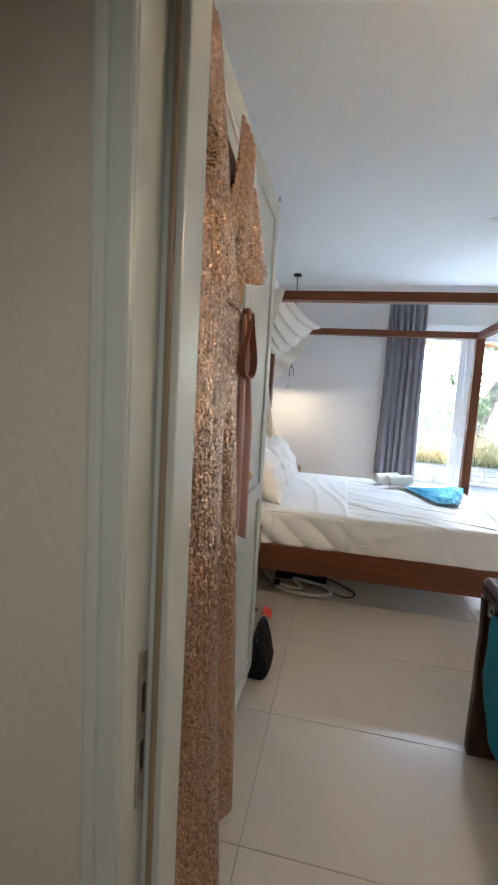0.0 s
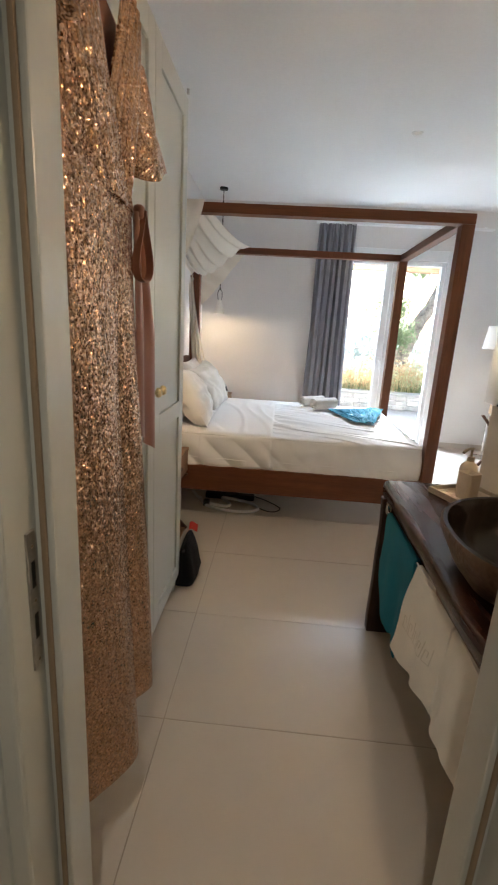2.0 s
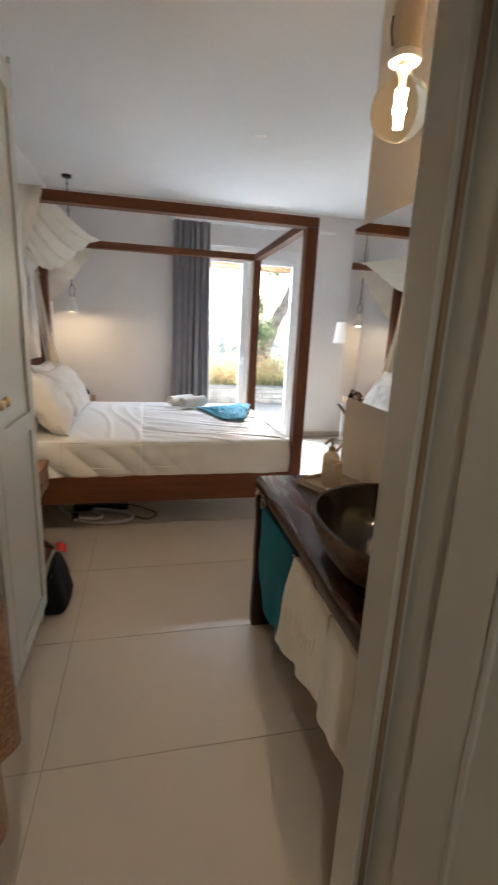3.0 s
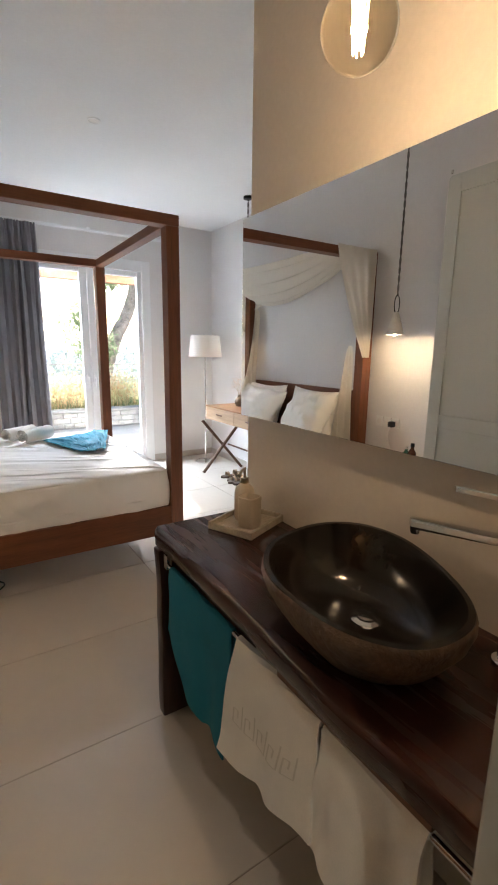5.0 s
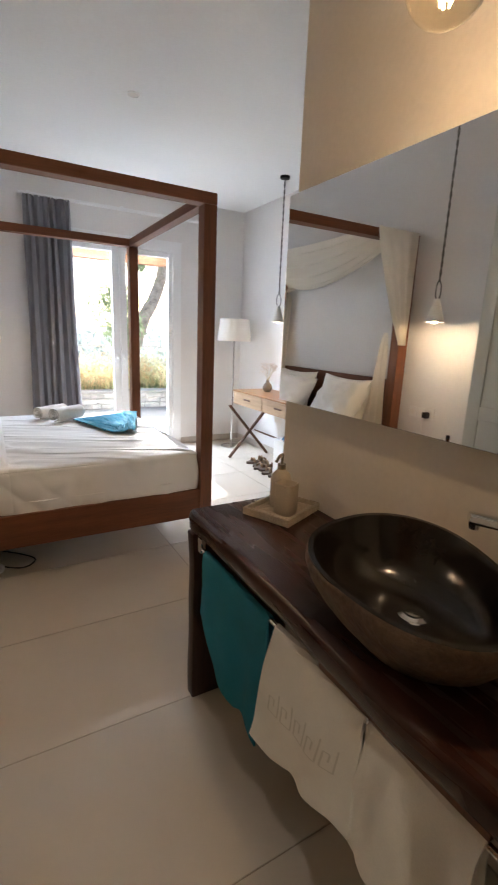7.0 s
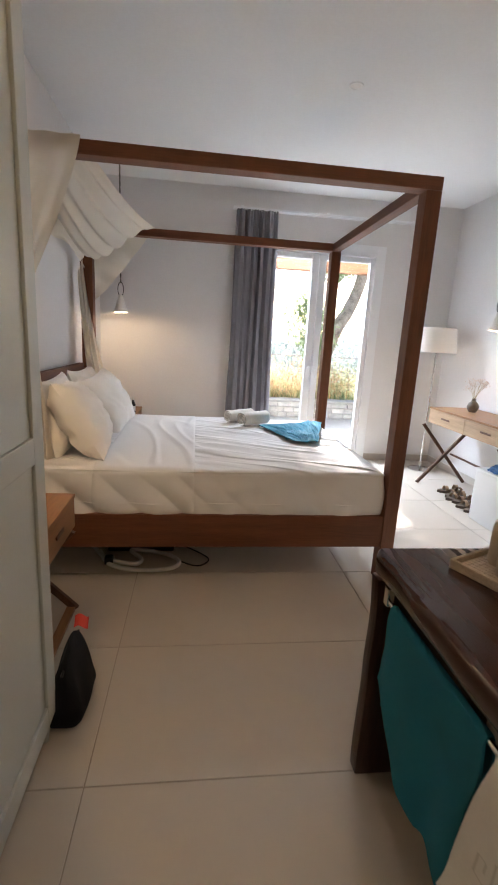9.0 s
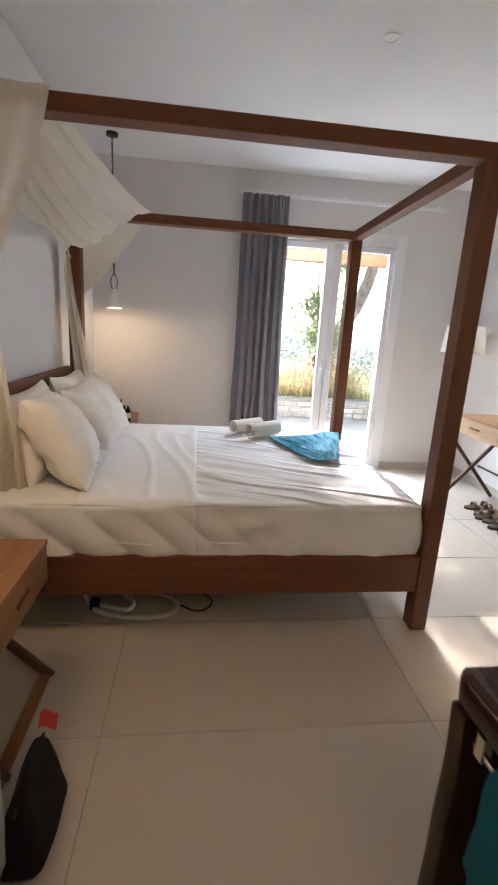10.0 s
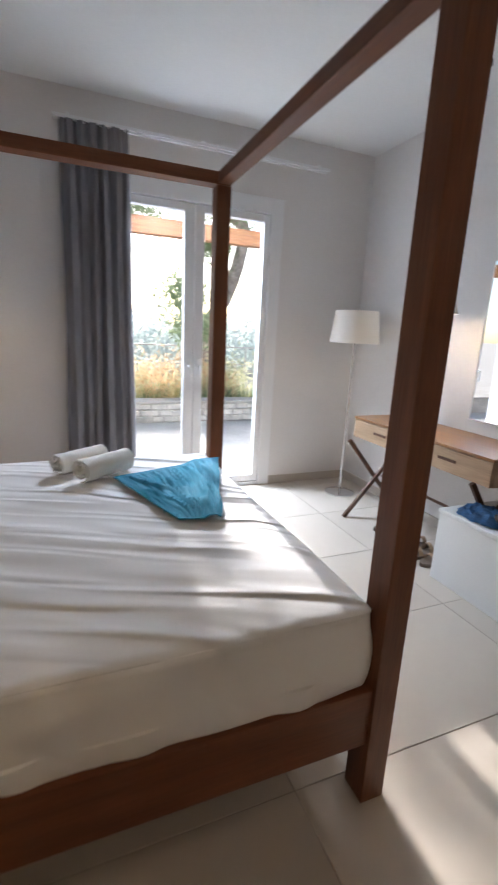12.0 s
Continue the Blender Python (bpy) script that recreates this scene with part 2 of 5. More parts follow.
def thing(name, base, label, category, group="", kind=""):
    ob = new(name)
    ob.location, ob.empty_display_size = base, 0.05
    return tagged(ob, label, category, group, kind)


def box(x0, x1, y0, y1, z0, z1, bevel=0.0, bm=None, segments=2):
    own = bmesh.new()
    bmesh.ops.create_cube(own, size=1.0, matrix=Matrix.Translation(((x0 + x1) / 2, (y0 + y1) / 2, (z0 + z1) / 2)) @ Matrix.Diagonal((x1 - x0, y1 - y0, z1 - z0, 1)))
    if bevel:
        bmesh.ops.bevel(own, geom=own.edges[:], offset=bevel, segments=segments, affect="EDGES", profile=0.6)
    return own if bm is None else merge(bm, own)


def merge(bm, other):
    me = bpy.data.meshes.new("tmp")
    other.to_mesh(me)
    other.free()
    bm.from_mesh(me)
    bpy.data.meshes.remove(me)
    return bm


def beam(a, b, w, h, bevel=0.004, up=(0, 0, 1)):
    """A squared bar from a to b, w across and h along up."""
    a, b = Vector(a), Vector(b)
    d = (b - a).normalized()
    u = Vector(up)
    s = d.cross(u).normalized()
    u = s.cross(d).normalized()
    m = Matrix((s, d, u)).transposed().to_4x4()
    bm = box(-w / 2, w / 2, 0, (b - a).length, -h / 2, h / 2, bevel)
    bm.transform(Matrix.Translation(a) @ m)
    return bm


def lathe(profile, n=32, centre=(0, 0, 0)):
    bm = bmesh.new()
    rings = []
    for r, z in profile:
        rings.append([bm.verts.new((centre[0] + r * math.cos(2 * math.pi * i / n), centre[1] + r * math.sin(2 * math.pi * i / n), centre[2] + z)) for i in range(n)]
                     if r > 1e-5 else [bm.verts.new((centre[0], centre[1], centre[2] + z))])
    for a, b in zip(rings, rings[1:]):
        for i in range(n):
            j = (i + 1) % n
            vs = [a[i % len(a)], a[j % len(a)], b[j % len(b)], b[i % len(b)]]
            vs = list(dict.fromkeys(vs))
            if len(vs) > 2:
                bm.faces.new(vs)
    return bm


def tube(points, r, n=10, closed=False):
    """A round bar along points."""
    bm = bmesh.new()
    pts = [Vector(p) for p in points]
    rings = []
    for i, p in enumerate(pts):
        d = (pts[(i + 1) % len(pts) if closed else min(i + 1, len(pts) - 1)] - pts[i - 1 if closed else max(i - 1, 0)]).normalized()
        s = d.cross(Vector((0.13, 0.21, 0.97))).normalized()
        u = s.cross(d)
        rr = r[i] if isinstance(r, (list, tuple)) else r
        rings.append([bm.verts.new(p + rr * (math.cos(2 * math.pi * k / n) * s + math.sin(2 * math.pi * k / n) * u)) for k in range(n)])
    for i in range(len(rings) - (0 if closed else 1)):
        a, b = rings[i], rings[(i + 1) % len(rings)]
        for k in range(n):
            bm.faces.new((a[k], a[(k + 1) % n], b[(k + 1) % n], b[k]))
    if not closed:
        bm.faces.new(rings[0]), bm.faces.new(rings[-1][::-1])
    return bm


def bend(points, steps=8):
    """A smooth line through a few points."""
    p = [Vector(q) for q in points]
    out = []
    for i in range(len(p) - 1):
        a, b, c, d = p[max(i - 1, 0)], p[i], p[i + 1], p[min(i + 2, len(p) - 1)]
        for k in range(steps):
            t = k / steps
            out.append(0.5 * ((2 * b) + (c - a) * t + (2 * a - 5 * b + 4 * c - d) * t * t + (3 * b - a - 3 * c + d) * t ** 3))
    return out + [p[-1]]


def sheet(fn, nu, nv, thick=0.0):
    """A surface from fn(u, v) with u, v from 0 to 1; thick gives it a back."""
    bm = bmesh.new()
    rows = [[bm.verts.new(fn(i / nu, j / nv)) for j in range(nv + 1)] for i in range(nu + 1)]
    for i in range(nu):
        for j in range(nv):
            bm.faces.new((rows[i][j], rows[i + 1][j], rows[i + 1][j + 1], rows[i][j + 1]))
    if thick:
        bm.normal_update()
        back = [[bm.verts.new(v.co - v.normal * thick) for v in row] for row in rows]
        for i in range(nu):
            for j in range(nv):
                bm.faces.new((back[i][j], back[i][j + 1], back[i + 1][j + 1], back[i + 1][j]))
        for j in range(nv):
            bm.faces.new((rows[0][j], rows[0][j + 1], back[0][j + 1], back[0][j]))
            bm.faces.new((rows[nu][j], rows[nu][j + 1], back[nu][j + 1], back[nu][j]))
        for i in range(nu):
            bm.faces.new((rows[i][0], rows[i + 1][0], back[i + 1][0], back[i][0]))
            bm.faces.new((rows[i][nv], rows[i + 1][nv], back[i + 1][nv], back[i][nv]))
    return bm


def fold(x, y, z, s=1.0):
    return noise.noise(Vector((x * s, y * s, z * s)))


def soft_box(x0, x1, y0, y1, z0, z1, r, cuts=24, wrinkle=None):
    """A cushion-like block with round edges; wrinkle(p, n) moves its skin."""
    bm = bmesh.new()
    bmesh.ops.create_cube(bm, size=1.0)
    bmesh.ops.subdivide_edges(bm, edges=bm.edges[:], cuts=cuts, use_grid_fill=True)
    lo, hi = Vector((x0, y0, z0)), Vector((x1, y1, z1))
    for v in bm.verts:
        p = Vector([lo[i] + (hi[i] - lo[i]) * (v.co[i] + 0.5) for i in range(3)])
        q = Vector([min(max(p[i], lo[i] + r), hi[i] - r) for i in range(3)])
        d = p - q
        nrm = d.normalized() if d.length > 1e-6 else Vector((0, 0, 1))
        p = q + nrm * r
        if wrinkle:
            p += wrinkle(p, nrm)
        v.co = p
    return bm


# ---- the shell of the rooms ----
H = 2.795
WALL_Y, LEFT_X, RIGHT_X, PART_X, PART_Y = 5.87, -0.79, 3.01, 1.17, 2.10
DOOR_Y0, DOOR_Y1, DOOR_X0, DOOR_X1 = 0.63, 0.77, -0.095, 0.625


def structure(name, bm, mat, label=""):
    ob = link_mesh(name, bm, mat)
    return tagged(ob, label, kind="structure")


structure("wall_west", box(LEFT_X - 0.15, LEFT_X, DOOR_Y1, WALL_Y, 0, H), M_WALL, "plain white plaster wall behind the bed")
wall_n = bmesh.new()
WX0, WX1, WZ = 0.83, 2.13, 2.27
box(LEFT_X - 0.15, WX0, WALL_Y, WALL_Y + 0.28, 0, H, bm=wall_n)
box(WX1, RIGHT_X + 0.15, WALL_Y, WALL_Y + 0.28, 0, H, bm=wall_n)
box(WX0, WX1, WALL_Y, WALL_Y + 0.28, WZ, H, bm=wall_n)
structure("wall_north", wall_n, M_WALL, "white wall with the terrace door opening")
structure("wall_east", box(RIGHT_X, RIGHT_X + 0.15, PART_Y, WALL_Y, 0, H), M_WALL, "plain white wall behind the desk")
structure("partition_wall", box(PART_X, RIGHT_X + 0.15, DOOR_Y1, PART_Y, 0, H), M_TAUPE, "taupe painted partition wall behind the washstand")
wall_s = bmesh.new()
box(LEFT_X - 0.15, DOOR_X0 - 0.05, DOOR_Y0, DOOR_Y1, 0, H, bm=wall_s)
box(DOOR_X1 + 0.05, RIGHT_X + 0.15, DOOR_Y0, DOOR_Y1, 0, H, bm=wall_s)
box(DOOR_X0 - 0.05, DOOR_X1 + 0.05, DOOR_Y0, DOOR_Y1, 2.10, H, bm=wall_s)
structure("wall_south", wall_s, M_TAUPE, "beige painted wall with the bathroom doorway")
bath = bmesh.new()
box(-1.05, -0.92, -1.6, DOOR_Y0, 0, H, bm=bath)
box(1.35, 1.48, -1.6, DOOR_Y0, 0, H, bm=bath)
box(-1.05, 1.48, -1.73, -1.6, 0, H, bm=bath)
structure("bathroom_wall", bath, M_TAUPE, "beige walls of the small room behind the doorway")
structure("ceiling", box(-1.05, RIGHT_X + 0.15, -1.73, WALL_Y + 0.28, H, H + 0.15), M_CEIL, "smooth white ceiling")

# window and terrace door
def window_unit():
    w = new("window_1")
    w.location = (1.48, WALL_Y, 0)
    tagged(w, "white double terrace door with glazed leaves", kind="structure")
    y0, y1 = WALL_Y - 0.012, WALL_Y + 0.075
    for x0, x1, z0, z1 in ((2.092, 2.197, 0.0, 2.352), (0.763, 0.868, 0.0, 2.352), (0.868, 2.092, 2.235, 2.352)):
        part("window_frame", box(x0, x1, y0, y1, z0, z1, 0.006), M_PVC, w, "wide white outer frame")
    part("threshold", box(0.868, 2.092, y0 + 0.01, y1, 0.0, 0.035, 0.004), M_PVC, w)
    for a, b, sa, sb in ((0.872, 1.478, 0.05, 0.078), (1.482, 2.088, 0.075, 0.05)):
        leaf = bmesh.new()
        for x0, x1, z0, z1 in ((a, a + sa, 0.04, 2.23), (b - sb, b, 0.04, 2.23), (a + sa, b - sb, 2.175, 2.23), (a + sa, b - sb, 0.04, 0.10)):
            box(x0, x1, y0 + 0.012, y1 - 0.012, z0, z1, 0.008, leaf)
        part("sash", leaf, M_PVC, w, "white sash with rounded edges")
        pane = part("pane", box(a + sa, b - sb, WALL_Y + 0.028, WALL_Y + 0.034, 0.10, 2.175), M_GLASS, w, "clear glass")
        pane.visible_shadow = False
    for hx in (1.442, 1.518):
        hd = bmesh.new()
        box(hx - 0.014, hx + 0.014, y0 - 0.002, y0 + 0.012, 0.97, 1.10, 0.004, hd)
        merge(hd, tube([(hx, y0, 1.05), (hx, y0 - 0.045, 1.05)], 0.009))
        merge(hd, tube(bend([(hx, y0 - 0.045, 1.055), (hx, y0 - 0.05, 1.0), (hx, y0 - 0.045, 0.94)], 4), 0.009))
        part("window_handle", hd, M_PVC, w, "white lever handle", True)
    return w


window_unit()

# doorway to the bathroom: linings, gaskets, casings, strike plate, open leaf
STOP_Y = 0.70


def doorway():
    d = new("door_frame")
    d.location = (0.25, DOOR_Y0, 0)
    tagged(d, "glossy grey-white door frame with brown gaskets", kind="structure")
    for side in (-1, 1):
        x = DOOR_X0 if side < 0 else DOOR_X1
        j = bmesh.new()
        a, b = sorted((x, x + side * 0.05))
        box(a, b, STOP_Y, DOOR_Y1 + 0.012, 0, 2.06, 0.004, j)          # stop, nearer the opening
        a, b = sorted((x + side * 0.028, x + side * 0.05))
        box(a, b, DOOR_Y0 - 0.012, STOP_Y, 0, 2.09, 0.003, j)
        part("jamb", j, M_DOOR, d)
        g = bmesh.new()
        a, b = sorted((x + side * 0.010, x + side * 0.019))
        box(a, b, STOP_Y - 0.009, STOP_Y - 0.0005, 0, 2.05, 0.003, g)
        part("gasket", g, M_RUBBER, d, "brown rubber seal")
        c = bmesh.new()
        a, b = sorted((x + side * 0.030, x + side * 0.065))
        box(a, b, DOOR_Y0 - 0.018, DOOR_Y0 - 0.001, 0, 2.13, 0.005, c)
        a, b = sorted((x + side * 0.058, x + side * 0.079))
        box(a, b, DOOR_Y0 - 0.026, DOOR_Y0 - 0.001, 0, 2.14, 0.006, c)
        part("casing", c, M_DOOR, d)
    c = bmesh.new()
    box(DOOR_X0, DOOR_X1, STOP_Y, DOOR_Y1 + 0.012, 2.06, 2.10, 0.004, c)
    box(DOOR_X0 - 0.028, DOOR_X1 + 0.028, DOOR_Y0 - 0.012, STOP_Y, 2.075, 2.10, 0.003, c)
    box(DOOR_X0 - 0.079, DOOR_X1 + 0.079, DOOR_Y0 - 0.018, DOOR_Y0 - 0.001, 2.10, 2.18, 0.004, c)
    part("head", c, M_DOOR, d)
    st = bmesh.new()
    box(DOOR_X0 - 0.0285, DOOR_X0 - 0.024, STOP_Y - 0.036, STOP_Y - 0.0125, 0.835, 1.075, 0.002, st)
    sp = part("strike_plate", st, M_STEEL, d, "long worn steel strike plate")
    # flat black pieces in place of latch holes; the recess shade is their colour
    for z0, z1 in ((0.98, 1.025), (0.89, 0.935)):
        part("dark_latch_patch", box(DOOR_X0 - 0.0245, DOOR_X0 - 0.0235, STOP_Y - 0.029, STOP_Y - 0.019, z0, z1), M_IRON, d)
    for z in (0.85, 0.957, 1.05):
        part("screw", lathe([(0, 0.0), (0.003, 0.0), (0.003, -0.002)], 8, (0, 0, 0)), M_CHROME, d).matrix_basis = pose(DOOR_X0 - 0.0235, STOP_Y - 0.024, z, 0, 90, 0)
    return d


doorway()


def open_door():
    d = thing("door_1", (0.645, 0.25, 0), "open grey-white panelled door standing back in the bathroom", "door", kind="structure")
    part("leaf", box(0.629, 0.669, -0.16, 0.602, 0.008, 2.06, 0.003), M_DOOR, d)
    for p, q, z0, z1 in ((0.548, 0.558, 0.16, 1.92), (0.0, 0.010, 0.16, 1.92), (0.010, 0.548, 0.16, 0.17), (0.010, 0.548, 1.91, 1.92)):
        part("moulding", box(0.624, 0.6295, p - 0.05, q - 0.05, z0, z1, 0.002), M_DOOR, d, "raised bead")
    hd = tube(bend([(0.628, -0.10, 1.02), (0.587, -0.10, 1.02), (0.579, -0.09, 1.02), (0.579, 0.01, 1.02)], 5), 0.009)
    part("door_handle", hd, M_CHROME, d, "chrome lever", True)
    return d


open_door()


# ---- bed ----
def sk(x, y):
    """The bed stands a little askew."""
    return x + 0.014 * (y - 3.15)


def post(x0, x1, y0, y1, top):
    bm = box(x0, x1, y0, y1, 0, top, 0.004)
    return bm


def make_bed():
    b = thing("four_poster_bed", (0.3, 4.0, 0), "brown wooden four-poster double bed with slender beams", "bed")
    xs = {"foot": (1.274, 1.352), "head": (-0.745, -0.65)}
    ys = {"near": (3.15, 3.235), "far": (4.78, 4.865)}
    for e in xs:
        for s in ys:
            ym = sum(ys[s]) / 2
            part("post", post(sk(xs[e][0], ym), sk(xs[e][1], ym), *ys[s], 2.06), M_BEDZ, b)
    for s in ys:
        ym = sum(ys[s]) / 2
        part("top_beam", box(sk(-0.745, ym), sk(1.352, ym), ys[s][0] - 0.001, ys[s][1] + 0.001, 2.062, 2.122, 0.004), M_BED, b)
        y0 = ys[s][0] + (0.012 if s == "near" else 0.03)
        part("side_rail", box(sk(-0.65, ym), sk(1.28, ym), y0, y0 + 0.045, 0.205, 0.39, 0.004), M_BED, b)
    for xm in (1.313, -0.69):
        part("cross_beam", beam((sk(xm, 3.23), 3.236, 2.093), (sk(xm, 4.82), 4.779, 2.093), 0.07, 0.056), M_BEDY, b)
    part("foot_rail", beam((sk(1.318, 3.23), 3.23, 0.297), (sk(1.318, 4.82), 4.79, 0.297), 0.045, 0.19), M_BEDY, b)
    part("head_rail", beam((sk(-0.69, 3.23), 3.23, 0.297), (sk(-0.69, 4.82), 4.79, 0.297), 0.045, 0.19), M_BEDY, b)
    part("headboard", box(-0.752, -0.706, 3.24, 4.775, 0.40, 1.055, 0.006), M_BEDY, b, "solid brown headboard")
    slat = bmesh.new()
    for k in range(9):
        box(-0.62 + k * 0.21, -0.54 + k * 0.21, 3.22, 4.80, 0.315, 0.334, 0.0, slat)
    part("slat_base", slat, M_OAKF, b)
    return b


make_bed()


def crease(p, n):
    """Folds of a fitted sheet: long shallow creases on top, slanting tension folds on the sides."""
    d = 0.0
    if n.z > 0.6:
        s = p.y + p.x * 0.42 + 0.10 * fold(p.x * 1.3, p.y * 1.3, 6)
        live = max(0.0, min(1.0, (p.x - 0.20) * 9)) * (0.45 + 0.9 * max(0, fold(p.x * 1.7, p.y * 2.1, 5) + 0.3))
        for q, f, w in ((0.010, 2.6, 0.30), (0.010, 4.4, 0.34)):
            ridge = abs(fold(p.x * 0.7 + f, s * f, 9 + 0.6 * p.x))
            k = max(0, w - ridge) / w
            d += q * live * k * k * (3 - 2 * k)
        smooth = 1 - max(0.0, min(1.0, (p.x - 0.20) * 9))
        t = abs(fold(p.y * 0.9 + 2, p.x * 5.0 + p.y * 1.2, 3))
        d += 0.008 * smooth * max(0, 0.18 - t) / 0.18
        d *= max(0.0, min(1.0, min(1.25 - p.x, p.y - 3.21, 4.80 - p.y) * 12))
        d += 0.009 * fold(p.x * 1.5, p.y * 1.5, 2)
    else:
        a = p.x * 30.0 + p.z * 34.0 + p.y * 30.0
        near_head = max(0.12, min(1.0, (0.62 - p.x) / 0.8))
        low = min(1.0, (0.62 - p.z) * 7)
        d += 0.046 * near_head * low * (abs(math.sin(0.5 * a + 1.6 * fold(p.x * 2, p.z * 3, 1))) - 0.5) * (0.4 + 1.0 * abs(fold(p.x * 2.3, p.z, 4)))
        d += 0.008 * fold(p.x * 3.5, p.y * 3.5, p.z * 7)
        d += 0.007 * math.sin(p.x * 4 - p.z * 34 + 3 * fold(p.x * 2, 1, p.z * 4)) * max(0, min(1, p.x))
        if p.z < 0.45:
            d += 0.014 * max(0, fold(p.x * 9, p.y * 9, 7))
    return n * d


mattress = thing("mattress", (0.3, 4.0, 0.375), "thick mattress under a creased white fitted sheet", "mattress")
part("fitted_sheet", soft_box(-0.69, 1.28, 3.182, 4.83, 0.335, 0.632, 0.03, 150, crease), M_CREASED, mattress, "white cotton", True)
part("folded_underblanket", soft_box(-0.33, 0.235, 3.177, 4.835, 0.372, 0.6365, 0.04, 70, crease), M_SHEET, mattress, "smooth white underblanket across the head half", True)


# ---- wardrobe ----
def wardrobe():
    w = thing("wardrobe", (-0.5, 1.47, 0), "tall sage-grey painted wardrobe with panelled doors", "wardrobe")
    xf, y0, y1, top = -0.225, DOOR_Y1 + 0.015, 2.225, 2.295
    body = bmesh.new()
    box(LEFT_X + 0.004, xf - 0.022, y0, y1, 0.07, top, 0.003, body)
    part("body", body, M_WARD, w)
    part("plinth", box(LEFT_X + 0.02, xf - 0.05, y0 + 0.02, y1 - 0.04, 0.0, 0.07), M_WARD, w)
    for fy in (y1 - 0.045, y0 + 0.02):
        part("foot", lathe([(0.0, 0.0), (0.014, 0.0), (0.018, 0.045), (0.021, 0.068), (0.0, 0.07)], 14, (xf - 0.03, fy, 0)), M_WARD, w)
    part("cornice_pin", lathe([(0, 0), (0.006, 0), (0.006, 0.018), (0, 0.02)], 10, (xf + 0.0, y1 - 0.02, top)), M_STEEL, w)
    edges = (y0 + 0.004, 1.262, 1.72, y1 - 0.004)
    for k in range(3):
        a, b = edges[k] + 0.0015, edges[k + 1] - 0.0015
        st, zs = 0.075, (0.085, 0.16, 0.955, 1.03, 2.195, 2.28)
        dr = part("door", box(xf - 0.020, xf - 0.011, a, b, zs[0], zs[5], 0.001), M_WARD, w, "framed door with two sunk panels")
        for p, q in ((a, a + st), (b - st, b)):
            part("stile", box(xf - 0.0108, xf, p, q, zs[0], zs[5], 0.003), M_WARD, dr)
        for z0, z1 in ((zs[0], zs[1]), (zs[2], zs[3]), (zs[4], zs[5])):
            part("rail", box(xf - 0.0108, xf, a + st, b - st, z0, z1, 0.003), M_WARD, dr)
        if k:
            ky = b - 0.03 if k == 1 else a + 0.03
            kn = lathe([(0.0, 0.0), (0.007, 0.0), (0.007, 0.012), (0.017, 0.018), (0.019, 0.027), (0.013, 0.036), (0, 0.039)], 18)
            kn.transform(pose(xf, ky, 1.135, 0, 90, 0))
            part("knob", kn, M_BRASSKNOB, dr, "small golden knob", True)
    return w


wardrobe()


# ---- washstand ----
def live_edge(y):
    return 0.727 + 0.010 * math.sin(y * 4.1 + 0.5) + 0.008 * fold(y * 6, 0.3, 1)


def washstand():
    w = thing("washstand", (0.95, 1.5, 0), "dark polished wooden slab washstand with panel legs", "washstand")
    x1, y0, y1, z0, z1 = PART_X - 0.004, DOOR_Y1 + 0.03, 2.045, 0.682, 0.753
    n = 60
    bm = bmesh.new()
    prof = [(0.030, z0), (0.010, z0 + 0.003), (0.003, z0 + 0.012), (0.0, z1 - 0.022), (0.003, z1 - 0.007), (0.009, z1 - 0.001), (0.030, z1)]
    rows = []
    for i in range(n + 1):
        y = y0 + (y1 - y0) * i / n
        inset = 0.014 * max(0, (y - (y1 - 0.03)) / 0.03) ** 2
        e = live_edge(y) + inset
        zz = [0.003 * fold(y * 5, k, 3) * (0 < k < 6) for k in range(7)]
        rows.append([bm.verts.new((e + dx + 0.002 * fold(y * 6, k, 8), y, z + zz[k])) for k, (dx, z) in enumerate(prof)] + [bm.verts.new((x1, y, z1)), bm.verts.new((x1, y, z0))])
    m = len(rows[0])
    for a, b in zip(rows, rows[1:]):
        for k in range(m):
            bm.faces.new((a[k], a[(k + 1) % m], b[(k + 1) % m], b[k]))
    bm.faces.new(rows[0]), bm.faces.new(rows[-1][::-1])
    part("worktop", bm, M_SLAB, w, "thick slab with a waved natural edge", True)
    for a, b in ((1.992, 2.042),):
        lg = box(0.738, x1 - 0.006, a, b, 0.0, z0 - 0.001, 0.008)
        bmesh.ops.subdivide_edges(lg, edges=[e for e in lg.edges if abs(e.verts[0].co.z - e.verts[1].co.z) > 0.3], cuts=14)
        for v in lg.verts:
            if v.co.x < 0.8:
                v.co.x += 0.008 * fold(v.co.z * 5, 1, a) 
        part("leg", lg, M_SLABZ, w, "dark plank leg", True)
    return w


washstand()

mirror = thing("wall_mirror", (1.135, 1.45, 1.13), "large frameless rectangular mirror above the washstand", "mirror")
part("backing", box(1.136, PART_X - 0.001, 0.90, 2.05, 1.17, 1.80), M_EDGE, mirror)
part("glass", box(1.130, 1.1355, 0.86, 2.092, 1.127, 1.841, 0.001), M_MIRROR, mirror, "polished silver glass")


# ---- desk ----
def x_legs(parent, x0, x1, y, z, mat, w=0.035, d=0.022):
    for a, b, off in (((x0, y, 0), (x1, y, z), -d / 2), ((x1, y, 0), (x0, y, z), d / 2)):
        a, b = Vector(a) + Vector((0, off, 0)), Vector(b) + Vector((0, off, 0))
        bm = beam(a, b, d, w, 0.002, (0, 0, 1))
        for v in bm.verts:
            v.co.z = min(max(v.co.z, 0.0), z)
        part("leg", bm, mat, parent, "crossed brown leg")


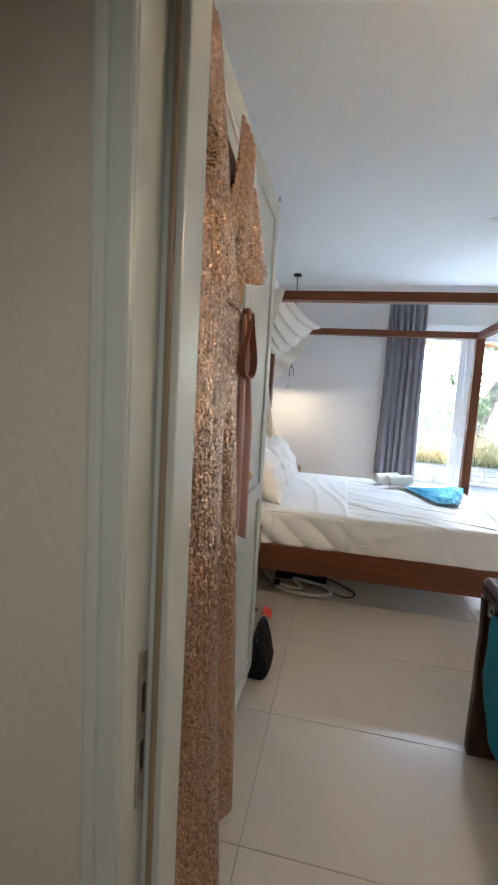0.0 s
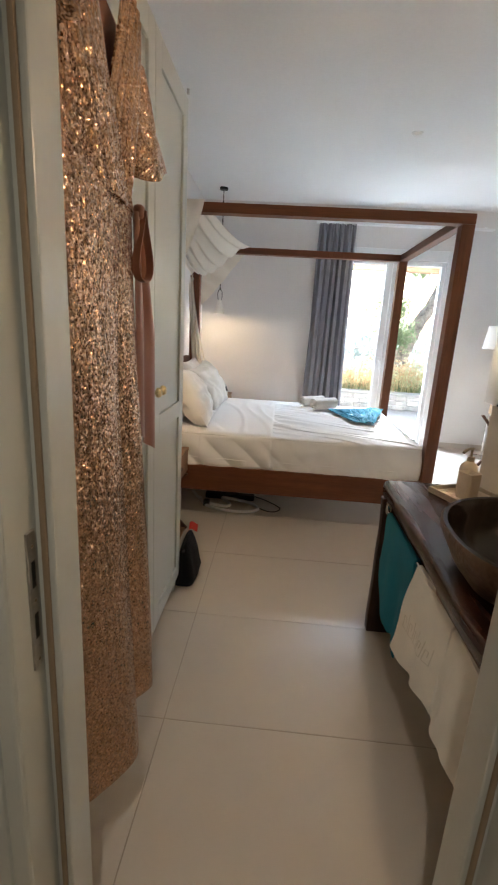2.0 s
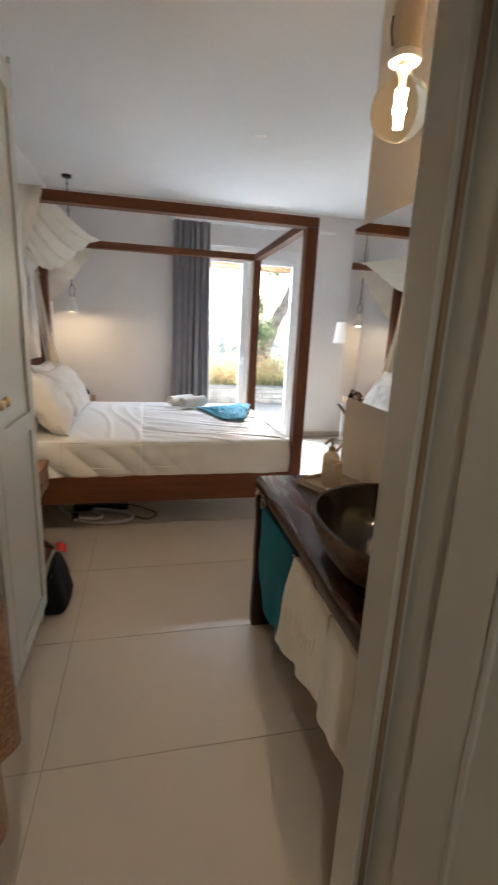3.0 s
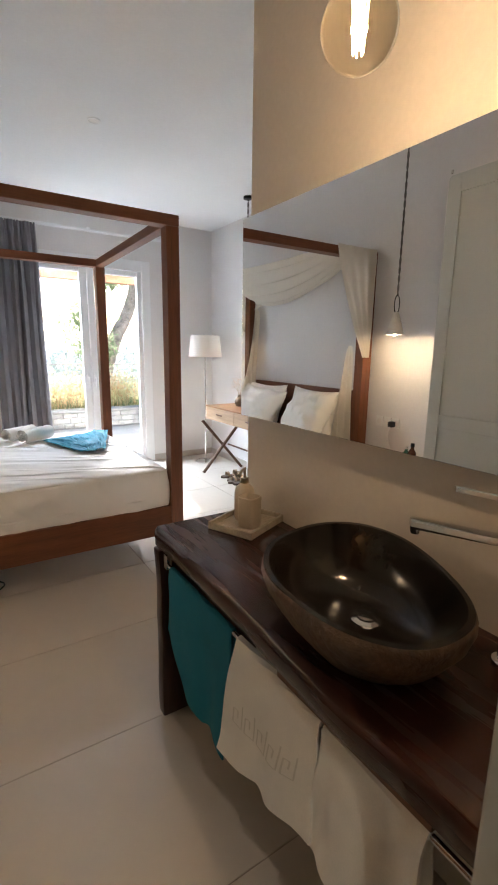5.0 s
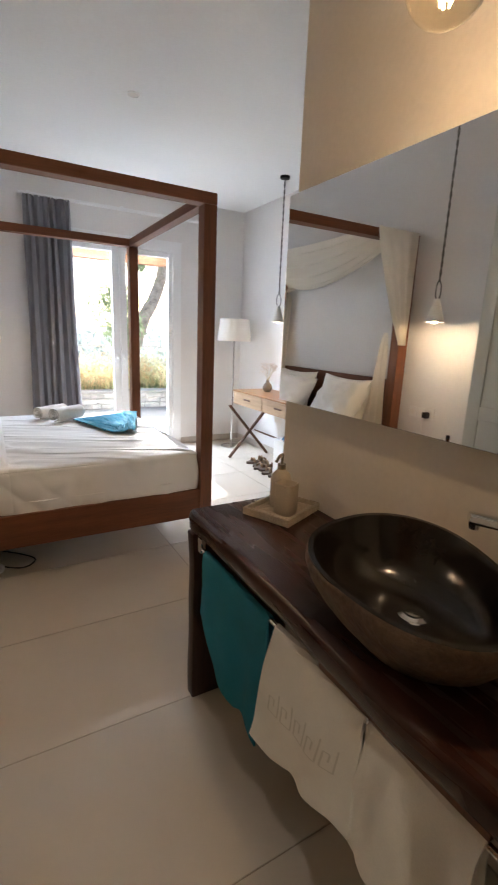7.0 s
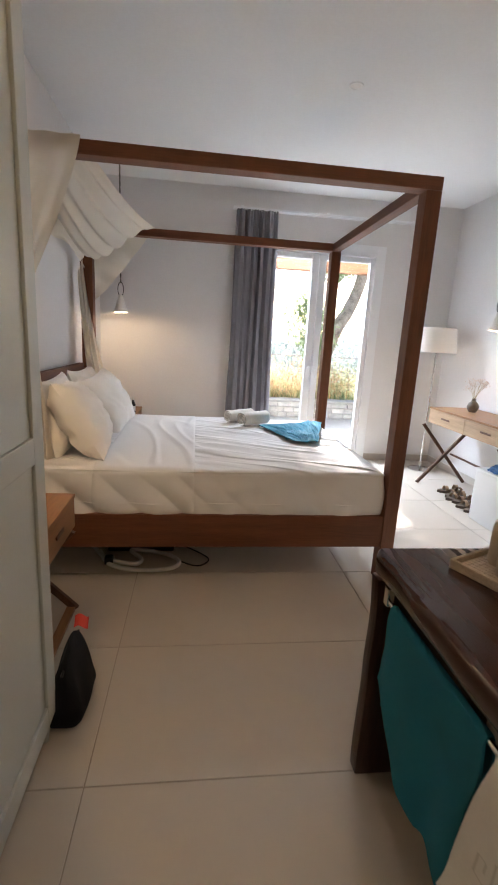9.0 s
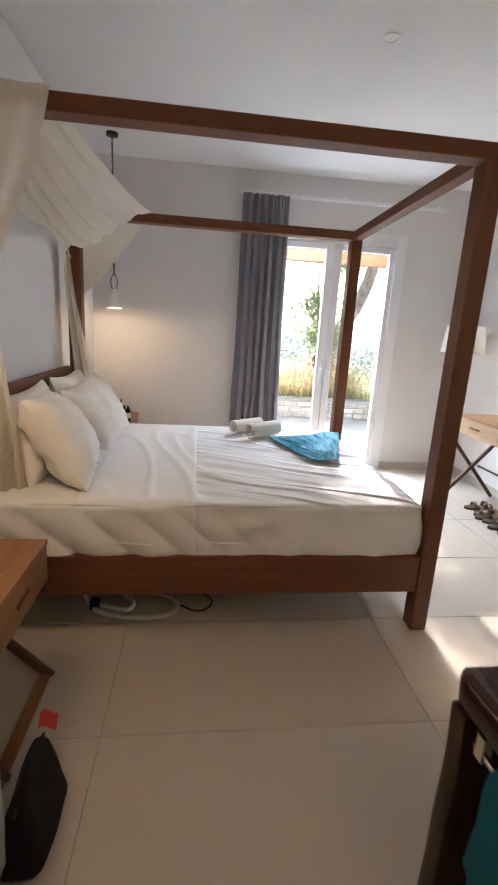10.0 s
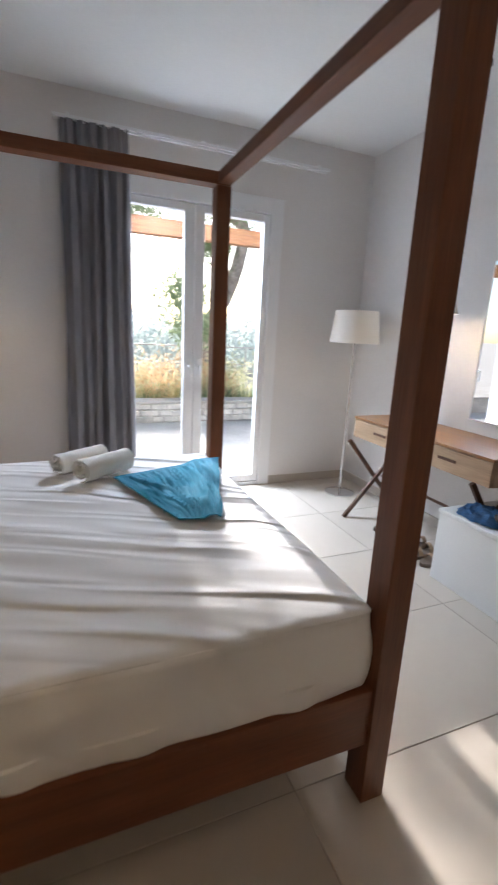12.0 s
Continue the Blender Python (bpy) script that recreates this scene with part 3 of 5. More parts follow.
def desk():
    d = thing("writing_desk", (2.79, 4.5, 0), "oak writing desk with drawers and crossed legs", "desk")
    x0, x1, y0, y1, z0, z1 = 2.535, 2.99, 3.90, 5.118, 0.605, 0.762
    part("desktop", box(x0 - 0.004, x1, y0, y1, z1 - 0.018, z1, 0.003), M_OAK, d, "warm brown top")
    part("case", box(x0 + 0.022, x1, y0 + 0.004, y1 - 0.004, z0, z1 - 0.0185, 0.002), M_OAKF, d)
    for a, b in ((y0 + 0.006, 4.502), (4.508, y1 - 0.006)):
        f = part("drawer_front", box(x0, x0 + 0.0215, a, b, z0 + 0.002, z1 - 0.021, 0.002), M_OAKF, d, "light brown oak front")
        hb = bmesh.new()
        c = (a + b) / 2
        box(x0 - 0.007, x0 - 0.0005, c - 0.065, c + 0.065, 0.672, 0.688, 0.002, hb)
        part("handle", hb, M_OAKD, f, "slim brown pull")
    for y in (y0 + 0.10, y1 - 0.10):
        x_legs(d, x0 - 0.09 if y > 4.5 else x0, x1 - 0.03, y, z0 - 0.001, M_OAKD)
    part("stretcher", tube([(2.77, y0 + 0.1, 0.302), (2.77, y1 - 0.1, 0.302)], 0.010), M_OAKD, d)
    return d


desk()


# ---- soft furnishings ----
def curtain():
    c = thing("curtain", (0.77, 5.76, 0.02), "grey pleated floor-length curtain drawn aside", "curtain")

    def cloth(u, v):
        z = 2.572 - 2.55 * v
        w0, w1 = 0.565 - 0.05 * v, 0.985 + 0.02 * v
        k = u * 2 * math.pi * 6.0 + 4.6 * fold(u * 3.1, v * 0.9, 1)
        top = max(0, 1 - v * 9)
        amp = (0.030 + 0.034 * fold(u * 4, v * 1.2, 6)) * (1 - 0.6 * top)
        y = 5.758 + amp * math.sin(k) + 0.010 * top * math.sin(u * 2 * math.pi * 15) + 0.016 * fold(u * 7, v * 2.2, 4)
        return (w0 + (w1 - w0) * u + 0.010 * math.sin(2 * k + 1) * min(1, v * 4) + 0.01 * fold(u * 4, v * 3, 2), y, z)

    part("cloth", sheet(cloth, 150, 40, 0.003), M_CURTAIN, c, "", True)
    for k in range(9):
        x = 0.565 + k * 0.05
        part("hook", box(x - 0.003, x + 0.003, 5.752, 5.758, 2.558, 2.575), M_PVC, c)
    return c


curtain()
rail = thing("curtain_rail", (1.5, 5.78, 2.57), "white double curtain rail on the wall", "curtain rail")
for ry in (5.755, 5.805):
    part("track", box(0.53, 2.52, ry - 0.009, ry + 0.009, 2.572, 2.592, 0.003), M_PVC, rail)
for bx in (0.62, 1.5, 2.42):
    part("bracket", box(bx - 0.012, bx + 0.012, 5.745, WALL_Y - 0.0005, 2.593, 2.603), M_PVC, rail)


def canopy():
    c = thing("canopy_drape", (-0.5, 4.0, 2.12), "cream gauze drape slung over the bed beams", "drape")

    def swag(u, v):
        front = -0.315 + 0.185 * u ** 1.2
        x = front + (-0.60 + 0.06 * math.sin(math.pi * u) - front) * v
        hang = math.sin(math.pi * u ** 1.15) ** 0.7
        sag = 0.04 + 0.29 * math.sin(0.58 * math.pi * v) ** 1.3
        z = 2.132 - sag * hang - 0.12 * v ** 3 * u ** 4
        z += 0.020 * hang * math.sin(v * 31 + 2.2 * math.sin(u * 2.6)) * min(1, 6 * v, 6 * (1 - v)) + 0.014 * hang * fold(v * 9, u * 2.5, 4)
        return (x + 0.05 * hang * v * (1 - v), 3.19 + 1.645 * u, z)

    part("swag", sheet(swag, 70, 90), M_GAUZE, c, "sagging middle length", True)

    def rear_fold(u, v):
        z = 2.15 - 0.26 * u ** 1.6
        return (-0.695 + 0.012 * math.sin(v * 8 + u * 7), 3.25 + 1.52 * u, z - (0.06 + 0.10 * math.sin(math.pi * min(1, u * 1.2)) ** 2 + 0.05 * u) * v + 0.008 * math.sin(u * 21) * v)

    part("rear_fold", sheet(rear_fold, 60, 14), M_GAUZE, c, "back edge hanging along the wall", True)

    def near_fall(u, v):
        xr = -0.31 - 0.33 * v ** 1.25
        xl = -0.715 + 0.03 * v
        x = xl + (xr - xl) * u
        return (x, 3.133 - 0.012 * math.sin(u * 22 + 2 * v) * (0.4 + v) - 0.006 * fold(u * 5, v * 4, 3), 2.13 - 0.80 * v)

    part("near_fall", sheet(near_fall, 50, 30), M_GAUZE, c, "hanging end bunched against the post", True)

    def near_tail(u, v):
        w = 0.022 + 0.085 * v ** 0.6
        a = (u - 0.5) * 2
        return (-0.625 + a * w * 0.55 + 0.02 * v, 3.27 + 0.016 * math.sin(u * 17 + 3 * v) * (0.3 + v) + a * w * 0.5 + 0.03 * v, 1.42 - 0.86 * v + 0.02 * math.sin(u * 9) * v)

    part("near_tail", sheet(near_tail, 44, 24), M_GAUZE, c, "gathered loose tail", True)

    def far_fall(u, v):
        z0 = 2.128
        ex = -0.63 + 0.475 * u
        zb = 1.55 + 0.56 * u ** 1.35
        z = z0 + (zb - z0) * v
        x = ex - 0.10 * u * v * (1 - u) - (0.02 * v)
        return (x, 4.875 + 0.012 * math.sin(z * 30 + u * 6), z)

    part("far_fall", sheet(far_fall, 40, 24), M_GAUZE, c, "outer fold of the far side", True)

    def far_tail(u, v):
        w = 0.028 + 0.085 * v ** 1.5
        a = (u - 0.5) * 2
        x = -0.715 + 0.12 * v ** 1.4 + a * w * 0.6
        top = 1.86 - 0.12 * (1 - u)
        return (x, 4.755 - 0.02 * v + a * 0.02 + 0.014 * math.sin(u * 15 + 4 * v) * (0.4 + v), top + (0.94 - top) * v)

    part("far_tail", sheet(far_tail, 40, 30), M_GAUZE, c, "long tail along the far post", True)
    return c


canopy()


def pillow(w, h, t, seed):
    bm = bmesh.new()
    n = 34
    for side in (1, -1):
        rows = []
        for i in range(n + 1):
            row = []
            for j in range(n + 1):
                u, v = i / n * 2 - 1, j / n * 2 - 1
                x = w / 2 * u * (1 - 0.12 * (1 - v * v))
                y = h / 2 * v * (1 - 0.12 * (1 - u * u))
                z = t / 2 * ((1 - u * u) * (1 - v * v)) ** 0.42
                edge = 1 - max(abs(u), abs(v))
                z += 0.028 * fold(u * 2.4 + seed, v * 2.4, seed) * min(1, edge * 5) + 0.007 * fold(u * 6, v * 6 + seed, 3) * min(1, edge * 6)
                row.append(bm.verts.new((x, y, side * z)))
            rows.append(row)
        for i in range(n):
            for j in range(n):
                bm.faces.new((rows[i][j], rows[i + 1][j], rows[i + 1][j + 1], rows[i][j + 1]))
    bmesh.ops.remove_doubles(bm, verts=bm.verts[:], dist=1e-5)
    return bm


def put_pillow(m, seed, w=0.64, h=0.44, t=0.20):
    p = thing("pillow", m.translation, "plump creased white pillow leaning on the headboard", "pillow", "bed pillows")
    bm = pillow(w, h, t, seed)
    bm.transform(m)
    part("pillowcase", bm, M_PILLOW, p, "white cotton", True)
    hem = sheet(lambda u, v: m @ Vector(((u - 0.5) * w * 0.90, -h / 2 * 0.985 + 0.0 * v, (v - 0.5) * 0.012)), 20, 1, 0.002)
    part("hem", hem, M_PILLOW, p)


for cy, seed in ((3.60, 3), (4.38, 8)):
    put_pillow(pose(-0.600, cy + 0.08, 0.825, 72, 0, 90), seed, 0.66, 0.46, 0.19)
    put_pillow(pose(-0.440, cy - 0.03, 0.825 if seed == 3 else 0.805, 58, 5 if seed == 3 else -4, 90 + (9 if seed == 3 else -4)), seed + 5, 0.64, 0.48, 0.26)


def roll_towel(x, y, z, length, r, ang):
    t = thing("rolled_towel", (x, y, z), "rolled white terry towel on the bed", "towel", "rolled towels")
    turns = 2.75

    def spiral(u, v):
        a = u * turns * 2 * math.pi
        rr = 0.010 + (r - 0.010) * u
        p = Vector(((v - 0.5) * length + 0.004 * fold(u * 20, v * 2, 1), rr * math.cos(a), r + rr * math.sin(a) * 0.93 + 0.006 * fold(u * 26, v * 7, 5)))
        return Matrix.Translation((x, y, z)) @ Matrix.Rotation(ang, 4, "Z") @ p

    part("terry_roll", sheet(spiral, 90, 14, 0.006), M_TOWEL, t, "", True)


roll_towel(0.575, 4.600, 0.638, 0.27, 0.058, radians(38))
roll_towel(0.680, 4.470, 0.638, 0.28, 0.062, radians(38))


def aqua():
    c = thing("swim_cloth", (1.05, 4.25, 0.64), "folded turquoise cloth lying on the bed", "cloth")

    def cl(u, v):
        a, b, d, e = Vector((0.715, 4.39, 0)), Vector((0.89, 3.85, 0)), Vector((1.285, 4.59, 0)), Vector((1.045, 3.82, 0))
        p = (a * (1 - u) + d * u) * (1 - v) + (b * (1 - u) + e * u) * v
        edge = min(u, 1 - u, v, 1 - v)
        soft = min(1, edge * 9)
        h = 0.010 + 0.018 * max(0, fold(u * 3, v * 2.6, 2)) * soft
        for w, f, k in ((0.014, 7.0, 2), (0.010, 12.0, 5)):
            h += w * soft * max(0, 0.2 - abs(fold(u * f - v * 2.0, v * 1.6 + u, k))) / 0.2
        h += 0.014 * max(0, min(1, (u - 0.62) * 9)) * (1 - max(0, u - 0.86) * 5)
        return (p.x + 0.012 * fold(u * 4, v * 4, 8), p.y + 0.010 * fold(u * 5, v * 5, 3), 0.643 + h)

    part("cloth", sheet(cl, 70, 60, 0.006), M_AQUA, c, "", True)
    part("under_fold", sheet(lambda u, v: (0.84 + 0.24 * u + 0.02 * v, 4.34 - 0.38 * v + 0.08 * u, 0.640 + 0.004 * math.sin(u * 9)), 16, 16, 0.006), M_AQUA, c, "", True)


aqua()

# ---- nightstands, pendants and small things beside the bed ----
def nightstand(y0, y1, label):
    n = thing("nightstand", (-0.55, (y0 + y1) / 2, 0), label, "nightstand", "bedside nightstands")
    x0, x1, z0, z1 = -0.76, -0.335, 0.425, 0.585
    part("top", box(x0, x1 + 0.004, y0, y1, z1 - 0.018, z1, 0.003), M_STAND, n, "orange-brown top")
    part("case", box(x0, x1 - 0.022, y0 + 0.004, y1 - 0.004, z0, z1 - 0.0185, 0.002), M_STAND, n)
    dr = part("drawer_front", box(x1 - 0.0215, x1, y0 + 0.006, y1 - 0.006, z0 + 0.002, z1 - 0.021, 0.002), M_STAND, n)
    yc = (y0 + y1) / 2
    part("handle", box(x1 + 0.0005, x1 + 0.008, yc - 0.05, yc + 0.05, 0.49, 0.505, 0.002), M_OAKD, dr, "slim brown pull")
    for y in (y0 + 0.035, y1 - 0.035):
        x_legs(n, x0 + 0.02, x1 - 0.005, y, z0 - 0.001, M_OAKD, 0.04, 0.022)
    part("foot_bar", box(x1 - 0.045, x1 - 0.005, y0 + 0.02, y1 - 0.02, 0.0, 0.02, 0.003), M_STAND, n)
    part("cross_rail", box(-0.565, -0.535, y0 + 0.05, y1 - 0.05, 0.195, 0.225, 0.003), M_STAND, n)
    return n


nightstand(2.44, 2.94, "orange-brown wooden nightstand with crossed legs")
nightstand(5.06, 5.56, "orange-brown wooden nightstand with bottles on it")


def pendant(x, y):
    p = thing("pendant_lamp", (x, y, 1.50), "small white plaster cone pendant on a twisted cord", "pendant lamp", "cone pendants")
    part("ceiling_rose", lathe([(0, 0), (0.045, 0), (0.045, -0.022), (0.008, -0.028), (0, -0.028)], 24, (x, y, H)), M_IRON, p, "black ceiling cup", True)
    for s in (0, math.pi):
        part("cord", tube([(x + 0.004 * math.cos(k * 0.9 + s), y + 0.004 * math.sin(k * 0.9 + s), H - 0.025 - k * (H - 1.78) / 60) for k in range(61)], 0.0042, 6), M_ROPE, p, "grey twisted cord")
    part("ring", tube([(x + 0.026 * math.cos(a), y, 1.70 + 0.062 * math.sin(a)) for a in [k * 2 * math.pi / 20 for k in range(20)]], 0.0035, 6, True), M_IRON, p, "thin metal loop", True)
    part("shade", lathe([(0.0, 0.155), (0.016, 0.152), (0.022, 0.135), (0.062, 0.004), (0.060, 0.0), (0.056, 0.003), (0.018, 0.128), (0.0, 0.132)], 36, (x, y, 1.495)), M_PLASTER, p, "white plaster cone", True)
    part("bulb", lathe([(0, -0.018), (0.012, -0.014), (0.017, 0.0), (0.012, 0.016), (0.008, 0.03), (0, 0.03)], 20, (x, y, 1.545)), M_BULB, p, "small lit bulb", True)


M_BULB = plain("lit_bulb", (1.0, 0.80, 0.52), 0.4, emit=14.0)
for px, py in ((-0.505, 5.38), (-0.56, 2.78), (2.68, 4.51)):
    pendant(px, py)


def bottle(x, y, z, r, h, mat, capmat, label):
    b = thing("bottle", (x, y, z), label, "bottle", "bedside bottles")
    part("body", lathe([(0, 0), (r, 0), (r, h * 0.62), (r * 0.42, h * 0.78), (r * 0.42, h * 0.86), (0, h * 0.86)], 20, (x, y, z)), mat, b, "", True)
    part("cap", lathe([(0, h * 0.861), (r * 0.5, h * 0.861), (r * 0.5, h), (0, h)], 16, (x, y, z)), capmat, b)
    part("band", lathe([(r * 1.01, h * 0.2), (r * 1.02, h * 0.2), (r * 1.02, h * 0.5), (r * 1.01, h * 0.5)], 20, (x, y, z)), M_PLASTER, b, "pale paper label")


M_GREEN = material("green_plastic", (0.03, 0.16, 0.10), 0.4)
M_BROWNG = material("brown_glass", (0.10, 0.03, 0.012), 0.12)
M_REDP = material("red_plastic", (0.45, 0.02, 0.03), 0.35)
M_WHITEP = material("white_plastic", (0.78, 0.78, 0.76), 0.35, vary=0.02)
bottle(-0.60, 2.63, 0.585, 0.024, 0.13, M_GREEN, M_WHITEP, "green plastic bottle with a white cap")
bottle(-0.56, 2.55, 0.585, 0.027, 0.17, M_BROWNG, M_IRON, "brown glass bottle with a black cap")
bottle(-0.50, 2.50, 0.585, 0.024, 0.10, M_REDP, M_REDP, "small red bottle beside other bottles")
bottle(-0.36, 5.11, 0.585, 0.022, 0.15, M_IRON, M_CHROME, "small dark bottle on the nightstand")
bottle(-0.40, 5.18, 0.585, 0.02, 0.12, M_BROWNG, M_IRON, "short brown bottle on the nightstand")
wd = thing("twig_bundle", (-0.50, 5.22, 0.585), "loose bundle of brown twigs on the nightstand", "ornament")
for k in range(7):
    a = k * 0.9
    part("twig", tube(bend([(-0.50 + 0.07 * math.cos(a), 5.22 + 0.07 * math.sin(a), 0.592), (-0.48 + 0.05 * math.cos(a + 1), 5.22 + 0.06 * math.sin(a + 1), 0.68 + 0.012 * k), (-0.50 + 0.08 * math.cos(a + 2), 5.22 + 0.07 * math.sin(a + 2), 0.66)], 6), 0.006, 6), M_OAKD, wd, "", True)

for sy in (3.05, 2.97, 2.89):
    s = thing("wall_socket", (LEFT_X, sy, 0.83), "white square socket plate on the wall", "socket", "wall sockets")
    part("plate", box(LEFT_X + 0.0005, LEFT_X + 0.010, sy - 0.036, sy + 0.036, 0.79, 0.87, 0.003), M_WHITEP, s)
    cup = lathe([(0.021, 0.0), (0.021, 0.003), (0.018, 0.003), (0.017, 0.001), (0, 0.001)], 20)
    cup.transform(pose(LEFT_X + 0.0101, sy, 0.83, 0, 90, 0))
    part("cup", cup, M_PLASTER, s)
plug = thing("plug", (LEFT_X + 0.02, 2.93, 0.79), "black plug with a white lead at the wall", "plug")
part("body", box(LEFT_X + 0.0125, LEFT_X + 0.06, 2.885, 2.925, 0.80, 0.845, 0.008), M_IRON, plug)
part("lead", tube(bend([(LEFT_X + 0.055, 2.905, 0.81), (LEFT_X + 0.08, 2.90, 0.72), (LEFT_X + 0.05, 2.85, 0.60)], 8), 0.003, 6), M_CABLE, plug)

bag = thing("black_bag", (-0.205, 2.33, 0), "black nylon bag with red pull tabs on the floor", "bag")


def bag_skin(p, n):
    t = max(0, p.z) / 0.2
    return Vector(((-0.205 - p.x) * 0.75 * t, (2.33 - p.y) * 0.25 * t, 0.03 * math.sin((p.y - 2.18) * 9) * t)) + n * (0.010 * fold(p.x * 12, p.y * 9, p.z * 9))


part("body", soft_box(-0.285, -0.130, 2.19, 2.47, 0.0, 0.225, 0.05, 20, bag_skin), M_BLACK, bag, "", True)
part("zip", tube(bend([(-0.205, 2.22, 0.205), (-0.20, 2.33, 0.238), (-0.205, 2.44, 0.222)], 8), 0.005, 6), M_IRON, bag)
part("pull_tab", sheet(lambda u, v: (-0.225 + 0.05 * u, 2.455 + 0.025 * v, 0.225 + 0.035 * v + 0.008 * math.sin(u * 5)), 8, 4, 0.004), M_RED, bag, "red webbing tab")
part("strap", sheet(lambda u, v: (-0.262 - 0.02 * u, 2.185 + 0.03 * v, 0.03 + 0.06 * u), 6, 4, 0.004), M_RED, bag, "red strap end")

cab = thing("white_cable", (0.0, 3.3, 0), "thick white cable coiled under the bed", "cable")
part("loop", tube(bend([(-0.34, 3.50, 0.012), (-0.26, 3.34, 0.012), (-0.10, 3.27, 0.012), (0.08, 3.28, 0.012), (0.14, 3.36, 0.012), (0.05, 3.46, 0.014), (-0.15, 3.48, 0.03), (-0.08, 3.36, 0.03), (-0.12, 3.30, 0.034), (-0.30, 3.42, 0.014), (-0.42, 3.62, 0.012)], 10), 0.012, 10), M_CABLE, cab, "", True)
cab2 = thing("black_cable", (0.2, 3.34, 0), "thin black cable on the floor under the bed", "cable")
part("lead", tube(bend([(0.10, 3.42, 0.005), (0.22, 3.33, 0.005), (0.29, 3.35, 0.005), (0.30, 3.44, 0.005), (0.10, 3.62, 0.005), (-0.2, 3.7, 0.005)], 10), 0.0045, 8), M_BLACKCABLE, cab2, "", True)
ps = thing("power_strip", (-0.1, 3.5, 0), "black power strip under the bed", "power strip")
part("body", box(-0.30, 0.10, 3.52, 3.58, 0.0, 0.045, 0.008), M_IRON, ps)
part("plug", box(-0.29, -0.24, 3.34, 3.39, 0.0, 0.05, 0.012), M_IRON, ps)


# ---- things on and round the washstand ----
def basin():
    b = thing("stone_basin", (0.9, 1.23, 0.755), "oval river-stone basin, polished black inside", "basin")
    cx, cy, zb, zr = 0.90, 1.222, 0.7535, 0.905
    n = 72

    def rim(a):
        r = 1 / ((abs(math.cos(a)) / 0.183) ** 2.35 + (abs(math.sin(a)) / 0.262) ** 2.35) ** (1 / 2.35)
        r *= 1 + 0.035 * math.sin(2 * a + 0.6) + 0.02 * math.sin(3 * a + 1)
        return r * math.cos(a - 0.10), r * math.sin(a - 0.10)

    def ring(bm, s, z, wob, inner=False):
        out = []
        for i in range(n):
            a = 2 * math.pi * i / n
            x, y = rim(a)
            lift = 0.016 * math.sin(a + 1.2) + 0.008 * math.sin(2 * a)
            k = (z - zb) / (zr - zb)
            w = 1 + wob * fold(3 * math.cos(a), 3 * math.sin(a), z * 14)
            out.append(bm.verts.new((cx + x * s * w, cy + y * s * w, z + lift * max(0, k) ** 2)))
        return out

    def skin(levels, wob, cap):
        bm = bmesh.new()
        rings = [ring(bm, s, z, wob) for s, z in levels]
        for p, q in zip(rings, rings[1:]):
            for i in range(n):
                bm.faces.new((p[i], p[(i + 1) % n], q[(i + 1) % n], q[i]))
        bm.faces.new(rings[cap])
        return bm

    part("outer_stone", skin([(0.50, zb), (0.66, zb + 0.010), (0.84, zb + 0.05), (0.955, zb + 0.095), (1.0, zb + 0.130), (1.0, zr - 0.006), (0.985, zr)], 0.03, 0), M_STONEOUT, b, "rough brown outside", True)
    part("bowl", skin([(0.986, zr + 0.0005), (0.93, zr + 0.001), (0.905, zr - 0.012), (0.86, zr - 0.05), (0.76, zr - 0.095), (0.56, zr - 0.122), (0.30, zr - 0.130), (0.10, zr - 0.133)], 0.0, 7), M_STONEIN, b, "polished black inside", True)
    dz = zr - 0.1325
    part("drain", lathe([(0, 0.012), (0.021, 0.010), (0.023, 0.006), (0.026, 0.005), (0.036, 0.003), (0.038, 0.0)], 28, (cx + 0.040, cy + 0.004, dz)), M_CHROME, b, "chrome pop-up waste", True)


basin()
tap = thing("basin_tap", (1.095, 0.985, 0.753), "tall chrome basin mixer with a flat spout", "tap")
part("base", lathe([(0, 0), (0.03, 0), (0.03, 0.006), (0.024, 0.010), (0, 0.010)], 24, (1.095, 0.985, 0.7535)), M_CHROME, tap, "", True)
part("body", lathe([(0, 0.0105), (0.021, 0.0105), (0.021, 0.30), (0.023, 0.305), (0.023, 0.335), (0, 0.34)], 24, (1.095, 0.985, 0.7535)), M_CHROME, tap, "", True)
part("spout", beam((1.09, 0.992, 1.015), (0.955, 1.145, 1.035), 0.036, 0.018, 0.006), M_CHROME, tap, "", True)
part("outlet", lathe([(0, 0), (0.009, 0), (0.011, 0.012), (0, 0.012)], 16, (0.963, 1.136, 1.013)), M_CHROME, tap)
part("lever", beam((1.095, 0.985, 1.098), (1.005, 1.085, 1.115), 0.022, 0.010, 0.004), M_CHROME, tap, "", True)

